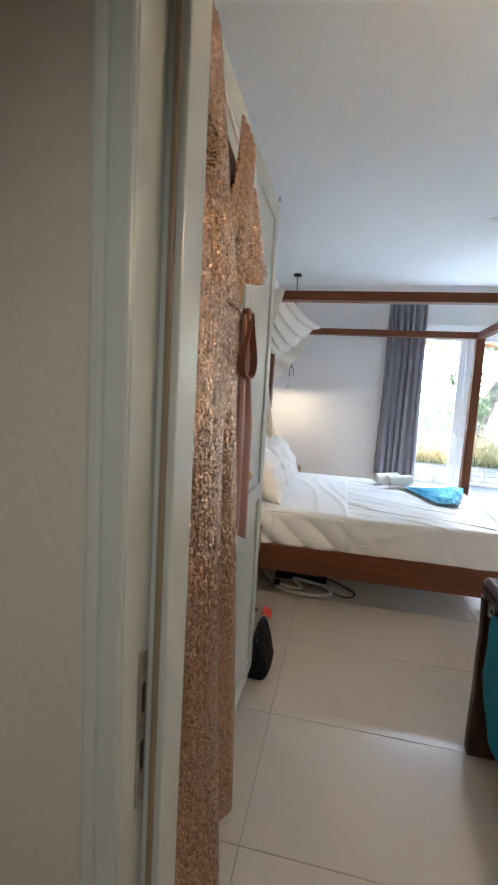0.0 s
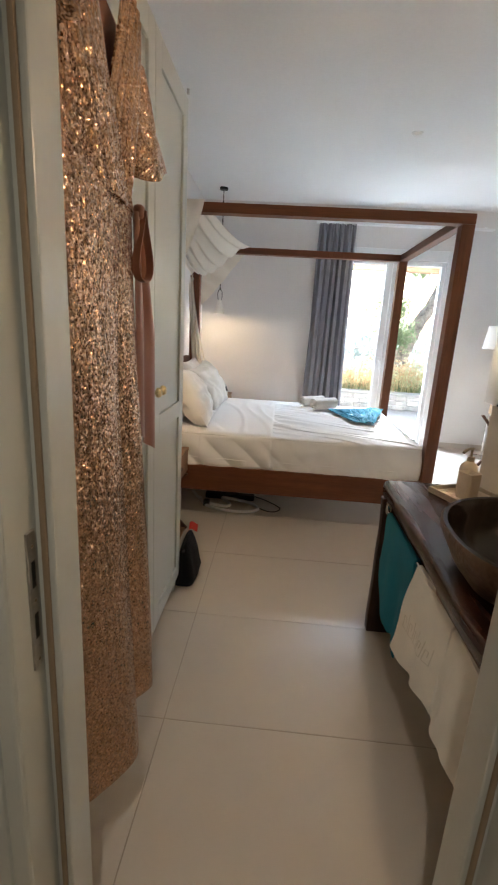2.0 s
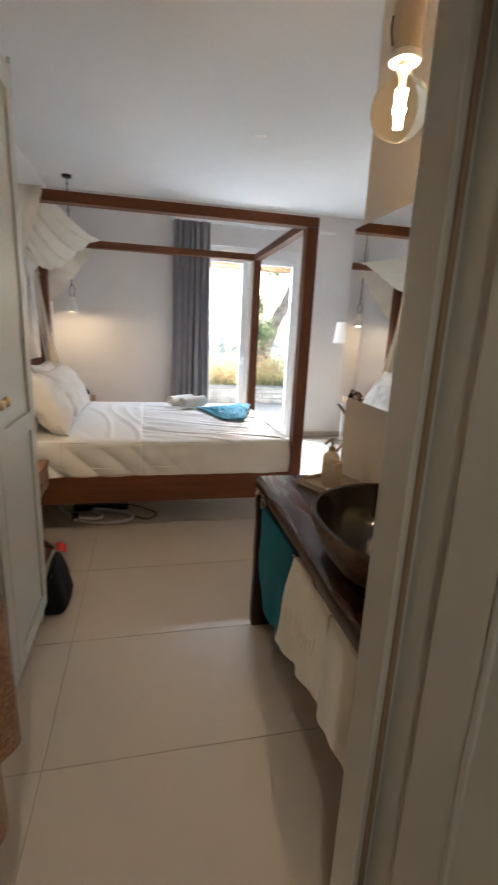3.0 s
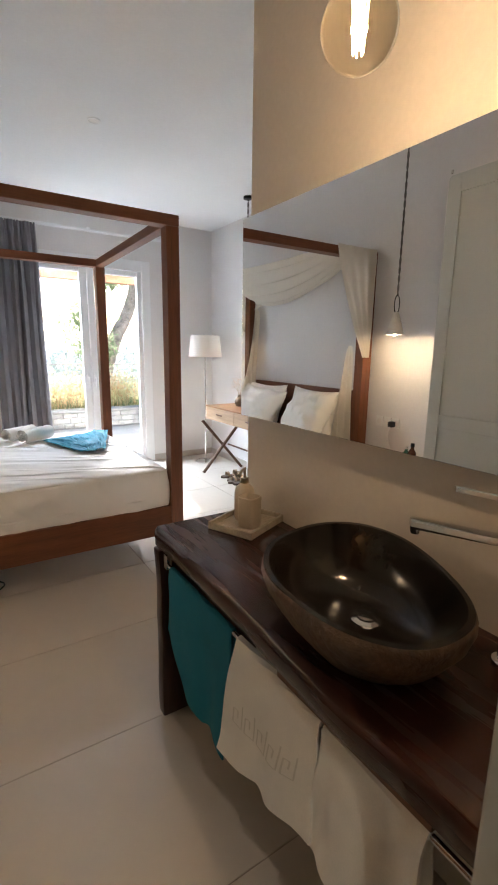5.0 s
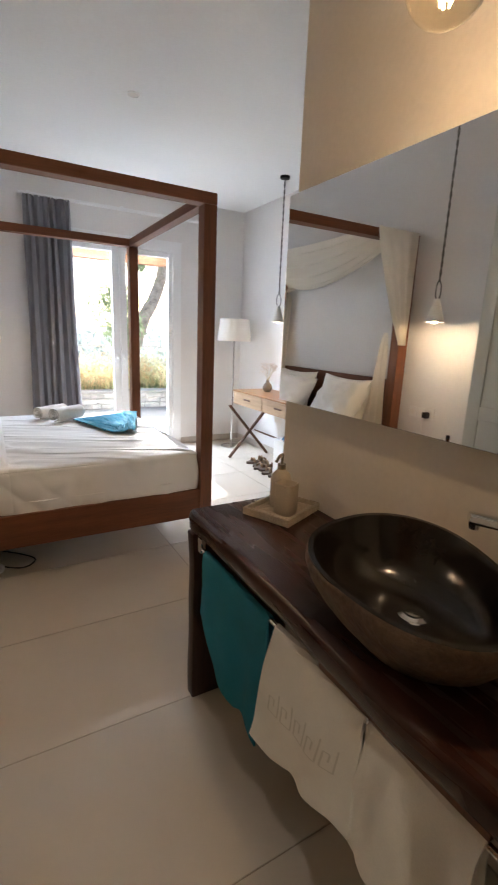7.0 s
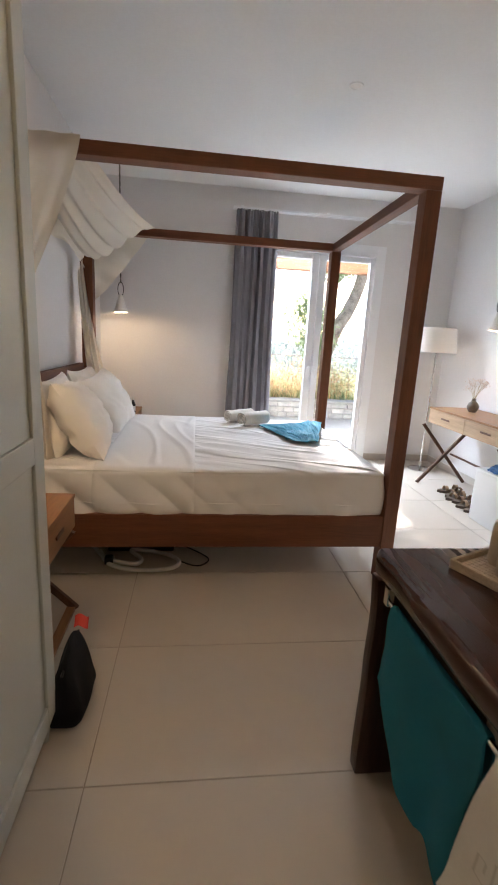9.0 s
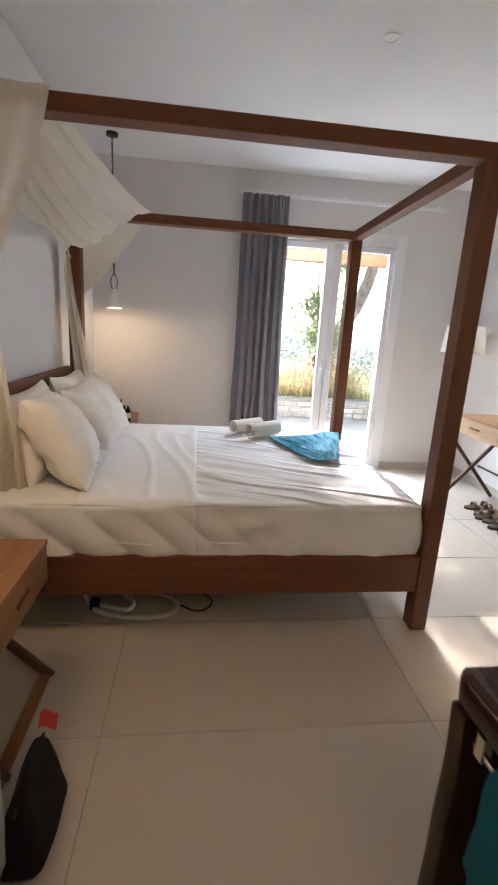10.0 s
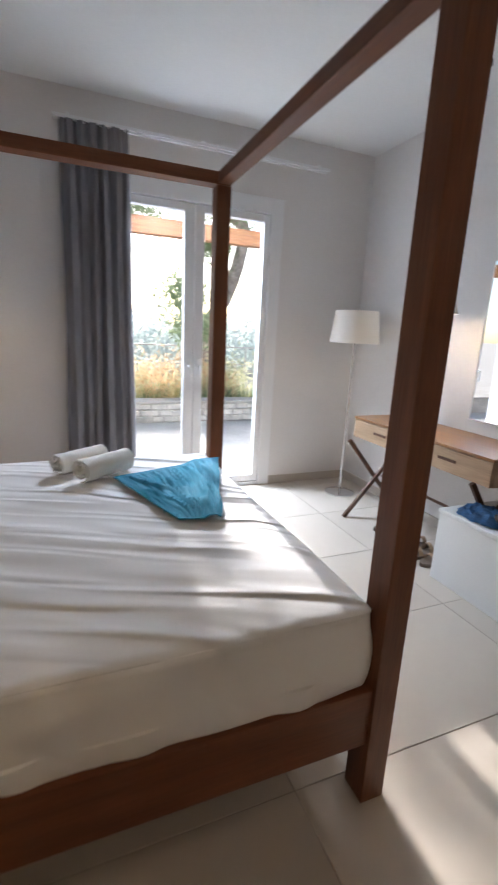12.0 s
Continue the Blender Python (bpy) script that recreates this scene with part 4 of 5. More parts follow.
TR = Matrix.Translation((1.036, 1.893, 0.7535)) @ Matrix.Rotation(radians(24), 4, "Z")
tray = thing("soap_tray", TR.translation, "sandstone-coloured rectangular tray on the washstand", "tray")
bm = box(-0.112, 0.112, -0.093, 0.093, 0.0, 0.010, 0.003)
for a, b_, c, d_ in ((-0.112, 0.112, -0.093, -0.083), (-0.112, 0.112, 0.083, 0.093), (-0.112, -0.102, -0.083, 0.083), (0.102, 0.112, -0.083, 0.083)):
    box(a, b_, c, d_, 0.008, 0.026, 0.003, bm)
bm.transform(TR)
part("dish", bm, M_TRAY, tray)
mos = bmesh.new()
for i in range(13):
    for j in range(10):
        box(-0.098 + i * 0.0152, -0.085 + i * 0.0152, -0.078 + j * 0.0158, -0.0645 + j * 0.0158, 0.0095, 0.0118, 0.0, mos)
mos.transform(TR)
tagged(part("mosaic", mos, M_CERAMIC, tray, "small pale mosaic chips"), kind="stuff")
sd = thing("soap_dispenser", (1.045, 1.925, 0.766), "beige ceramic soap dispenser with a metal pump", "soap dispenser")
part("body", lathe([(0, 0), (0.034, 0), (0.037, 0.006), (0.037, 0.10), (0.033, 0.118), (0.018, 0.132), (0.014, 0.136), (0, 0.136)], 28, (1.045, 1.925, 0.766)), M_CERAMIC, sd, "", True)
part("collar", lathe([(0, 0.1365), (0.015, 0.1365), (0.015, 0.156), (0, 0.156)], 20, (1.045, 1.925, 0.766)), M_BRONZE, sd)
part("pump", merge(tube([(1.045, 1.925, 0.922), (1.045, 1.925, 0.952)], 0.005), tube(bend([(1.05, 1.93, 0.954), (1.02, 1.905, 0.956), (0.995, 1.884, 0.946)], 5), 0.006)), M_BRONZE, sd, "bent metal spout", True)
cup = thing("tumbler", (1.022, 1.853, 0.766), "square beige ceramic toothbrush tumbler", "tumbler")
CM = Matrix.Translation((1.022, 1.853, 0.7655)) @ Matrix.Rotation(radians(24), 4, "Z")
bm = bmesh.new()
lv = [(0.030, 0.0), (0.033, 0.004), (0.0345, 0.055), (0.034, 0.108), (0.031, 0.110), (0.029, 0.106), (0.029, 0.012)]
rings = []
for s, z in lv:
    rings.append([bm.verts.new(CM @ Vector((s * math.copysign(abs(math.cos(a)) ** 0.45, math.cos(a)), s * math.copysign(abs(math.sin(a)) ** 0.45, math.sin(a)), z))) for a in [k * 2 * math.pi / 36 + 0.01 for k in range(36)]])
for p, q in zip(rings, rings[1:]):
    for i in range(36):
        bm.faces.new((p[i], p[(i + 1) % 36], q[(i + 1) % 36], q[i]))
bm.faces.new(rings[0]), bm.faces.new(rings[-1])
part("body", bm, M_CERAMIC, cup, "", True)

# embossed motif coloured darker than the terry, in place of the relief's shade
M_KEY = material("darkened_key_motif", (0.64, 0.61, 0.55), 0.8, vary=0.05, scale=8, grain=350, bump=0.2)
BAR_X, BAR_Z = 0.752, 0.640
bar = thing("towel_bar", (BAR_X, 1.4, BAR_Z), "steel towel bar under the washstand", "towel bar")
part("rod", tube([(BAR_X, 0.80, BAR_Z), (BAR_X, 1.973, BAR_Z)], 0.007, 12), M_CHROME, bar, "", True)
for y in (0.815, 1.955):
    part("bracket", box(BAR_X - 0.010, BAR_X + 0.010, y - 0.012, y + 0.012, BAR_Z - 0.012, 0.6815, 0.003), M_CHROME, bar)
slot = thing("mounting_lath", (0.75, 1.0, 0.66), "pale lath screwed under the washstand edge", "lath")
part("lath", box(0.742, 0.760, 0.90, 1.30, 0.656, 0.6815, 0.002), M_OAKD, slot)


def hung(y0, y1, bottom, back, mat, label, flare=0.0, seed=1.0, swing=0.03, key=False):
    """A towel over the bar: the front falls to bottom(u), the back to back."""
    t = thing("hanging_towel", (BAR_X, (y0 + y1) / 2, BAR_Z), label, "towel", "towels on the bar")

    def f(u, v):
        y = y0 + (y1 - y0) * u
        zf = bottom(u)
        lf, lb = BAR_Z - zf, BAR_Z - back
        s = -lb + (lf + lb) * v
        if abs(s) < 0.018:
            a = s / 0.018 * math.pi / 2
            return (BAR_X - 0.0125 * math.sin(a), y, BAR_Z + 0.0125 * math.cos(a))
        d = (abs(s) - 0.018)
        k = d / max(lf, 0.01)
        side = -1 if s > 0 else 1
        wave = math.sin(u * 9 + seed) * 0.5 + math.sin(u * 17 + seed * 3) * 0.25 + fold(u * 3, k * 2, seed)
        x = BAR_X + side * (0.0125 + swing * k * (0.55 if side < 0 else 0.2)) + side * 0.013 * min(1, k * 2) * wave
        yy = y + (flare * k * (u - 0.25) * (y1 - y0)) + 0.012 * fold(u * 2, k * 3, seed + 4)
        return (x, yy, BAR_Z - d + (0.004 * fold(u * 10, 1, seed) if v in (0.0, 1.0) else 0))

    part("terry", sheet(f, 40, 56, 0.006), mat, t, "", True)
    if key:
        line = []
        for m in range(5):
            b = 0.14 + m * 0.15
            line += [(b, 0.0), (b, 1.0), (b + 0.11, 1.0), (b + 0.11, 0.35), (b + 0.055, 0.35), (b + 0.055, 0.68)]
            kb = bmesh.new()
            pts = line[-6:]
            for (u0, w0), (u1, w1) in zip(pts, pts[1:]):
                steps = 6
                qs = []
                for q in range(steps + 1):
                    uu, ww = u0 + (u1 - u0) * q / steps, w0 + (w1 - w0) * q / steps
                    hw = 0.008
                    for sgn in (-1, 1):
                        du, dw = (hw * sgn, 0) if u0 == u1 else (0, hw * 2.4 * sgn)
                        p = Vector(f(uu + du, 0.74 + 0.085 * (ww + dw)))
                        qs.append(kb.verts.new(p + Vector((-0.0105, 0, 0))))
                for q in range(steps):
                    kb.faces.new((qs[2 * q], qs[2 * q + 1], qs[2 * q + 3], qs[2 * q + 2]))
            part("woven_key", kb, M_KEY, t, "raised woven meander motif")
    return t


hung(1.51, 1.915, lambda u: 0.235 + 0.25 * max(0, u - 0.35) ** 1.1 + 0.02 * math.sin(u * 9), 0.30, M_TEAL, "dark teal terry towel over the bar", 0.05, 2.0, 0.03)
hung(1.155, 1.475, lambda u: 0.36 - 0.09 * u + 0.05 * max(0, u - 0.75), 0.25, M_TOWEL, "white hotel towel with a woven key motif", 0.18, 5.0, 0.055, True)
hung(0.905, 1.145, lambda u: 0.335 + 0.02 * u, 0.30, M_TOWEL, "plain white towel over the bar", 0.06, 9.0, 0.06)


def globe():
    x, y, z = 0.825, 1.235, 1.908
    g = thing("globe_pendant", (x, y, z), "large amber filament globe bulb hanging on a cord", "pendant lamp")
    prof = [(0.0, -0.065)]
    for k in range(1, 15):
        a = -math.pi / 2 + k * (math.pi * 0.88) / 14
        prof.append((0.065 * math.cos(a), 0.065 * math.sin(a)))
    prof += [(0.020, 0.080), (0.019, 0.092)]
    gl = part("bulb", lathe(prof, 40, (x, y, z)), M_AMBER, g, "clear amber glass", True)
    gl.visible_shadow = False
    for k in range(6):
        a = k * math.pi / 3
        part("filament", tube([(x + 0.008 * math.cos(a), y + 0.008 * math.sin(a), z - 0.034), (x + 0.011 * math.cos(a + 0.4), y + 0.011 * math.sin(a + 0.4), z + 0.036)], 0.0013, 6), M_FIL, g, "glowing filament")
    part("stem", lathe([(0, -0.02), (0.005, -0.02), (0.007, 0.06), (0.014, 0.078), (0, 0.078)], 14, (x, y, z)), M_WHITEP, g, "", True)
    part("collar", lathe([(0, 0.093), (0.034, 0.093), (0.036, 0.100), (0.034, 0.108), (0, 0.108)], 28, (x, y, z)), M_PLASTER, g, "", True)
    part("socket", lathe([(0, 0.1085), (0.032, 0.1085), (0.033, 0.205), (0.029, 0.212), (0, 0.212)], 28, (x, y, z)), M_CERAMIC, g, "pale wooden socket", True)
    part("knot", tube([(x + 0.018 * math.cos(a) * (1 + 0.2 * math.sin(2 * a)), y + 0.008 * math.sin(2 * a), z + 0.240 + 0.026 * math.sin(a)) for a in [k * 2 * math.pi / 24 for k in range(24)]], 0.004, 6, True), M_ROPE, g, "looped cord", True)
    part("cord", tube([(x, y, z + 0.2125), (x, y, H)], 0.0038, 8), M_ROPE, g, "dark cord")
    part("switch_chain", tube(bend([(x - 0.034, y, z + 0.12), (x - 0.040, y, z + 0.15), (x - 0.038, y, z + 0.175)], 4), 0.0018, 6), M_IRON, g)


M_AMBER = plain("amber_glass", (1.0, 0.93, 0.76), 0.02, transmit=1.0, ior=1.12)
M_FIL = plain("filament_glow", (1.0, 0.72, 0.36), 0.4, emit=32.0)
globe()

# ---- dress on the wardrobe ----
hg = thing("dress_hanger", (-0.205, 1.03, 2.11), "white wire hanger hooked on the wardrobe door", "hanger")
part("arm", tube(bend([(-0.190, 0.855, 2.085), (-0.195, 0.96, 2.122), (-0.20, 1.06, 2.14), (-0.195, 1.19, 2.12), (-0.190, 1.335, 2.085)], 8), 0.006, 8), M_WHITEP, hg, "", True)
part("hook", tube(bend([(-0.20, 1.06, 2.14), (-0.20, 1.06, 2.20), (-0.198, 1.06, 2.268), (-0.215, 1.06, 2.288), (-0.235, 1.06, 2.284)], 8), 0.003, 8), M_CHROME, hg, "thin metal hook", True)


def dress():
    d = thing("sequin_dress", (-0.17, 1.03, 0.34), "long rose-gold sequin wrap dress on a hanger", "dress")
    X = -0.165

    def skirt(u, v):
        z = 1.635 - 1.34 * v + 0.012 * math.sin(u * 11)
        y0, y1 = 0.86 - 0.01 * v, 1.225 + 0.075 * min(1, v * 1.3)
        uc = 0.63 + 0.02 * math.sin(v * 3)
        lobe = math.sin(math.pi * (u / uc if u < uc else (u - uc) / (1 - uc)))
        k = min(1, v * 3)
        x = X + 0.004 + 0.040 * (1 - k) * math.sin(math.pi * u) ** 0.4 + k * (0.030 + 0.055 * v) * max(0, lobe) ** 0.6 * (1 if u < uc else 0.8)
        x += 0.0004 * math.sin(u * 118 + 9 * fold(u * 4, v * 1.5, 2)) + 0.012 * fold(u * 5, v * 2.5, 7) * v
        return (x, y0 + (y1 - y0) * u, z)

    part("skirt", sheet(skirt, 170, 80, 0.005), M_SEQ, d, "full-length sequinned skirt", True)

    def half(sgn):
        def f(u, v):
            z = 2.10 - 0.475 * v
            outer = 1.315 - 0.09 * v ** 1.2 if sgn > 0 else 0.80 + 0.06 * v
            inner = 1.235 - 0.11 * min(1, v * 1.8) if sgn > 0 else 1.02 + 0.075 * min(1, v * 2) + 0.14 * max(0, v * 2 - 1)
            y = inner + (outer - inner) * u
            x = X + 0.024 * math.sin(math.pi * u) + 0.002 * math.sin(u * 48 + 9 * v) + 0.012 * math.sin(u * 9 + 4 * v) * v * u + (0.0 if sgn > 0 else 0.006 + 0.02 * v * v) + 0.008 * math.sin(math.pi * v)
            return (x, y, z - (0.12 if sgn > 0 else 0.03) * u * (1 - v))
        return f

    for sgn in (1, -1):
        part("bodice", sheet(half(sgn), 80, 50, 0.005), M_SEQ, d, "crossed wrap front", True)

    def sleeve(sgn):
        def f(u, v):
            a = u * 2 * math.pi
            if sgn > 0:
                cy, cz, ry, rx = 1.275 + 0.130 * v, 1.955 - 0.195 * v, 0.050 + 0.045 * v, 0.026 + 0.022 * v
                cx = X
            else:
                cy, cz, ry, rx = 0.865 - 0.010 * v, 1.88 - 0.06 * v, 0.022 + 0.010 * v, 0.014 + 0.010 * v
                cx = X + 0.026 + 0.020 * v
            return (cx + rx * math.cos(a) + 0.005 * math.sin(a * 5 + v * 4), cy + ry * math.sin(a), cz + (0.035 * v if sgn > 0 else 0.03) * math.sin(a) + 0.006 * math.sin(a * 3) * v)
        return f

    for sgn in (1, -1):
        part("sleeve", sheet(sleeve(sgn), 40, 24, 0.004), M_SEQ, d, "loose short sleeve", True)
    part("lining", sheet(lambda u, v: (X - 0.022, 0.88 + 0.41 * u, 2.085 - 0.07 * u - 0.43 * v), 10, 12, 0.003), M_LINING, d, "brown inner back")
    yk = 1.212
    part("knot", soft_box(X + 0.032, X + 0.058, yk - 0.014, yk + 0.014, 1.615, 1.648, 0.010, 8), M_SATIN, d, "satin knot", True)
    part("bow_loop", sheet(lambda u, v: (X + 0.045 + 0.018 * v + 0.010 * math.sin(u * 2 * math.pi), yk + 0.026 * math.sin(u * 2 * math.pi) * (0.5 + 0.5 * abs(math.sin(u * math.pi))), 1.635 - 0.155 * math.sin(u * math.pi) ** 0.8), 32, 6, 0.003), M_SATIN, d, "satin bow loop", True)
    part("sash_tail", sheet(lambda u, v: (X + 0.038 + 0.008 * math.sin(u * 8), yk - 0.018 + (0.030 + 0.105 * min(1, v * 2.2)) * u + 0.012 * v, 1.63 - (0.53 + 0.075 * u) * v), 16, 40, 0.003), M_SATIN, d, "long satin sash end", True)
    part("sash_tail", sheet(lambda u, v: (X + 0.026 + 0.006 * math.sin(u * 6 + 2), yk - 0.005 + 0.075 * u + 0.055 * v, 1.63 - 0.31 * v - 0.03 * (1 - u) * v), 14, 24, 0.003), M_SATIN, d, "short satin sash end", True)


dress()

# ---- desk corner ----
def floor_lamp():
    x, y = 2.72, 5.49
    f = thing("floor_lamp", (x, y, 0), "chrome floor lamp with a ribbed white shade", "floor lamp")
    part("base", lathe([(0, 0), (0.128, 0), (0.128, 0.010), (0.11, 0.018), (0.02, 0.028), (0, 0.028)], 40, (x, y, 0)), M_CHROME, f, "round chrome base", True)
    part("pole", tube([(x, y, 0.0285), (x, y, 1.38)], 0.010, 14), M_CHROME, f, "", True)
    prof = []
    for k in range(27):
        t = k / 26
        prof.append((0.198 - 0.030 * t + (0.0025 if k % 2 else 0), 1.285 + 0.25 * t))
    part("shade", lathe(prof, 48, (x, y, 0)), M_SHADE, f, "tapered white fabric shade", True)
    part("spider", merge(tube([(x - 0.168, y, 1.50), (x + 0.168, y, 1.50)], 0.002, 6), tube([(x, y, 1.3805), (x, y, 1.502)], 0.006, 8)), M_CHROME, f)
    part("bulb", lathe([(0, 0), (0.014, 0.0), (0.03, 0.05), (0.02, 0.08), (0, 0.085)], 20, (x, y, 1.385)), M_WHITEP, f)


floor_lamp()
vs = thing("bud_vase", (2.80, 4.83, 0.762), "round brown ceramic vase with dried flowers", "vase")
M_VASE = material("brown_glaze", (0.16, 0.125, 0.095), 0.45, vary=0.15, scale=30)
part("pot", lathe([(0, 0), (0.032, 0), (0.050, 0.03), (0.053, 0.055), (0.040, 0.085), (0.018, 0.105), (0.017, 0.122), (0.022, 0.128), (0.015, 0.126), (0.013, 0.10), (0, 0.10)], 32, (2.80, 4.83, 0.7622)), M_VASE, vs, "", True)
M_STRAW = material("dried_stem", (0.42, 0.34, 0.20), 0.8, vary=0.1)
M_PETAL = material("dried_petals", (0.66, 0.55, 0.48), 0.8, vary=0.15, scale=60)
rs = random.Random(4)
for k in range(11):
    a, r, hh = rs.random() * 6.28, 0.03 + 0.07 * rs.random(), 0.21 + 0.10 * rs.random()
    tip = (2.80 + r * math.cos(a), 4.83 + r * math.sin(a), 0.762 + hh)
    stem = part("stem", tube(bend([(2.80, 4.83, 0.87), (2.80 + 0.3 * r * math.cos(a), 4.83 + 0.3 * r * math.sin(a), 0.93), tip], 5), 0.0013, 5), M_STRAW, vs)
    fl = bmesh.new()
    for q in range(14):
        o = Vector((rs.gauss(0, 0.014), rs.gauss(0, 0.014), rs.gauss(0, 0.014)))
        merge(fl, lathe([(0, -0.005), (0.006, 0), (0, 0.005)], 5, Vector(tip) + o))
    part("blossom", fl, M_PETAL, vs, "pale dried blossom")

dm = thing("desk_mirror", (3.0, 4.15, 0.85), "frameless mirror on the wall above the desk", "mirror")
part("backing", box(2.992, RIGHT_X - 0.001, 3.82, 4.46, 0.88, 1.79), M_EDGE, dm)
part("glass", box(2.987, 2.9915, 3.78, 4.50, 0.845, 1.825, 0.001), M_MIRROR, dm)

wb = thing("white_cabinet", (2.72, 3.83, 0), "low white box cabinet under the desk", "cabinet")
part("body", box(2.452, 2.97, 3.50, 4.12, 0.0, 0.40, 0.006), M_WHITEP, wb, "smooth white sides")
part("lid", box(2.445, 2.975, 3.495, 4.125, 0.401, 0.425, 0.006), M_WHITEP, wb)


def heap(name, label, mat, cx, cy, z, rx, ry, h, seed):
    g = thing(name, (cx, cy, z), label, "clothes", "clothes on the box")

    def f(u, v):
        a, r = u * 2 * math.pi, v
        w = 1 + 0.25 * fold(math.cos(a) * 2, math.sin(a) * 2, seed)
        zz = h * (1 - r ** 2.2) * (0.8 + 0.5 * fold(math.cos(a) * r * 3, math.sin(a) * r * 3, seed + 2)) + 0.022 * abs(fold(math.cos(a) * r * 8, math.sin(a) * r * 8, seed))
        return (cx + rx * r * w * math.cos(a), cy + ry * r * w * math.sin(a), z + 0.003 + max(0, zz))

    part("fabric", sheet(f, 48, 22, 0.0), mat, g, "", True)


M_DENIM = material("blue_cotton", (0.035, 0.11, 0.24), 0.9, vary=0.3, scale=25, bump=0.3)
M_BROWNC = material("brown_print_cotton", (0.10, 0.07, 0.055), 0.9, vary=0.5, scale=45, bump=0.3)
heap("blue_garment", "crumpled blue cotton garment on the white box", M_DENIM, 2.57, 3.93, 0.425, 0.11, 0.15, 0.07, 3)
heap("brown_garment", "crumpled dark brown garment on the white box", M_BROWNC, 2.66, 3.80, 0.425, 0.14, 0.19, 0.12, 6)

M_LEATHER = material("tan_leather", (0.25, 0.15, 0.085), 0.6, vary=0.15, scale=30)
M_SOLE = material("shoe_sole", (0.12, 0.085, 0.06), 0.8, vary=0.15)


def sandal(m, mat, label):
    s = thing("sandal", m.translation, label, "sandal", "sandals under the desk")

    def outline(t):
        a = t * 2 * math.pi
        x = 0.125 * math.cos(a)
        return x, 0.040 * math.sin(a) * (1 + 0.22 * math.cos(a) - 0.12 * math.cos(2 * a))

    bm = bmesh.new()
    lo = [bm.verts.new(m @ Vector((*outline(k / 28), 0.0))) for k in range(28)]
    hi = [bm.verts.new(m @ Vector((*outline(k / 28), 0.022))) for k in range(28)]
    bm.faces.new(lo[::-1]), bm.faces.new(hi)
    for k in range(28):
        bm.faces.new((lo[k], lo[(k + 1) % 28], hi[(k + 1) % 28], hi[k]))
    part("sole", bm, M_SOLE, s)
    for x0, hgt in ((0.045, 0.045), (-0.045, 0.06)):
        part("strap", sheet(lambda u, v, x0=x0, hgt=hgt: m @ Vector((x0 + 0.03 * (v - 0.5), 0.039 * math.cos(math.pi * u), 0.02 + hgt * math.sin(math.pi * u))), 14, 3, 0.003), mat, s, "broad leather strap", True)


M_SILVER = material("pale_metal_leather", (0.40, 0.27, 0.16), 0.4, vary=0.1, scale=30)
for k, (sx, sy, ang) in enumerate(((2.60, 4.24, 8), (2.59, 4.335, 4), (2.62, 4.43, -5), (2.60, 4.53, 10), (2.63, 4.62, 20), (2.64, 4.72, -6))):
    sandal(pose(sx, sy, 0.0, 0, 0, 180 + ang), (M_LEATHER, M_SILVER)[k % 2], "flat sandal with broad straps on the floor")

# ---- fixed small things ----
dl = thing("downlight", (1.09, 3.85, H), "small white recessed ceiling downlight", "downlight")
part("trim_ring", lathe([(0.030, 0.0), (0.043, 0.0), (0.043, -0.004), (0.034, -0.006), (0.030, -0.003)], 32, (1.09, 3.85, H)), M_WHITEP, dl, "white ring", True)
part("lens", lathe([(0, -0.001), (0.030, -0.001)], 24, (1.09, 3.85, H)), M_PLASTER, dl)
bl = thing("downlight", (0.20, -0.25, H), "small lit recessed downlight in the bathroom ceiling", "downlight")
part("trim_ring", lathe([(0.030, 0.0), (0.043, 0.0), (0.043, -0.004), (0.034, -0.006), (0.030, -0.003)], 32, (0.20, -0.25, H)), M_WHITEP, bl, "white ring", True)
part("lens", lathe([(0, -0.001), (0.030, -0.001)], 24, (0.20, -0.25, H)), M_BULB, bl, "lit lens")

M_SKIRT = material("tile_skirting", (0.50, 0.455, 0.40), 0.35, vary=0.05)
for nm, (a, b_, c, d_) in (("baseboard_north_east", (2.199, RIGHT_X, WALL_Y - 0.010, WALL_Y - 0.0005)), ("baseboard_north_west", (LEFT_X, 0.761, WALL_Y - 0.010, WALL_Y - 0.0005)),
                           ("baseboard_east", (RIGHT_X - 0.010, RIGHT_X - 0.0005, PART_Y, WALL_Y - 0.0105)), ("baseboard_west", (LEFT_X + 0.0005, LEFT_X + 0.010, 2.17, WALL_Y - 0.0105)),
                           ("baseboard_partition", (PART_X - 0.010, PART_X - 0.0005, DOOR_Y1 + 0.02, PART_Y))):
    tagged(link_mesh(nm, box(a, b_, c, d_, 0.0005, 0.075, 0.002), M_SKIRT), "beige tile skirting", kind="structure")

# ---- outdoors ----
M_PAVE = material("terrace_stone", (0.46, 0.42, 0.36), 0.85, vary=0.1, scale=2, grain=40, bump=0.3)
M_RUBBLE = material("rubble_stone", (0.64, 0.58, 0.50), 0.9, vary=0.15, scale=6, bump=0.6, island=0.15)
M_PERG = wood("pergola_wood", (0.36, 0.165, 0.075), (0.20, 0.09, 0.04), 0.6, "x")
# far leaves paled: the distance haze is put into their colour
M_HAZE = gauze("haze_paled_foliage", (0.64, 0.70, 0.66), 0.0, 0.75)
# leaf, grass and stalk colours lightened to stand in for the outdoor glare
M_LEAF = gauze("paled_olive_leaf", (0.28, 0.34, 0.20), 0.0, 0.65)
M_GRASS = gauze("paled_dry_grass", (0.68, 0.66, 0.42), 0.0, 0.75)
M_RUST = gauze("paled_rusty_stalk", (0.72, 0.53, 0.34), 0.0, 0.75)
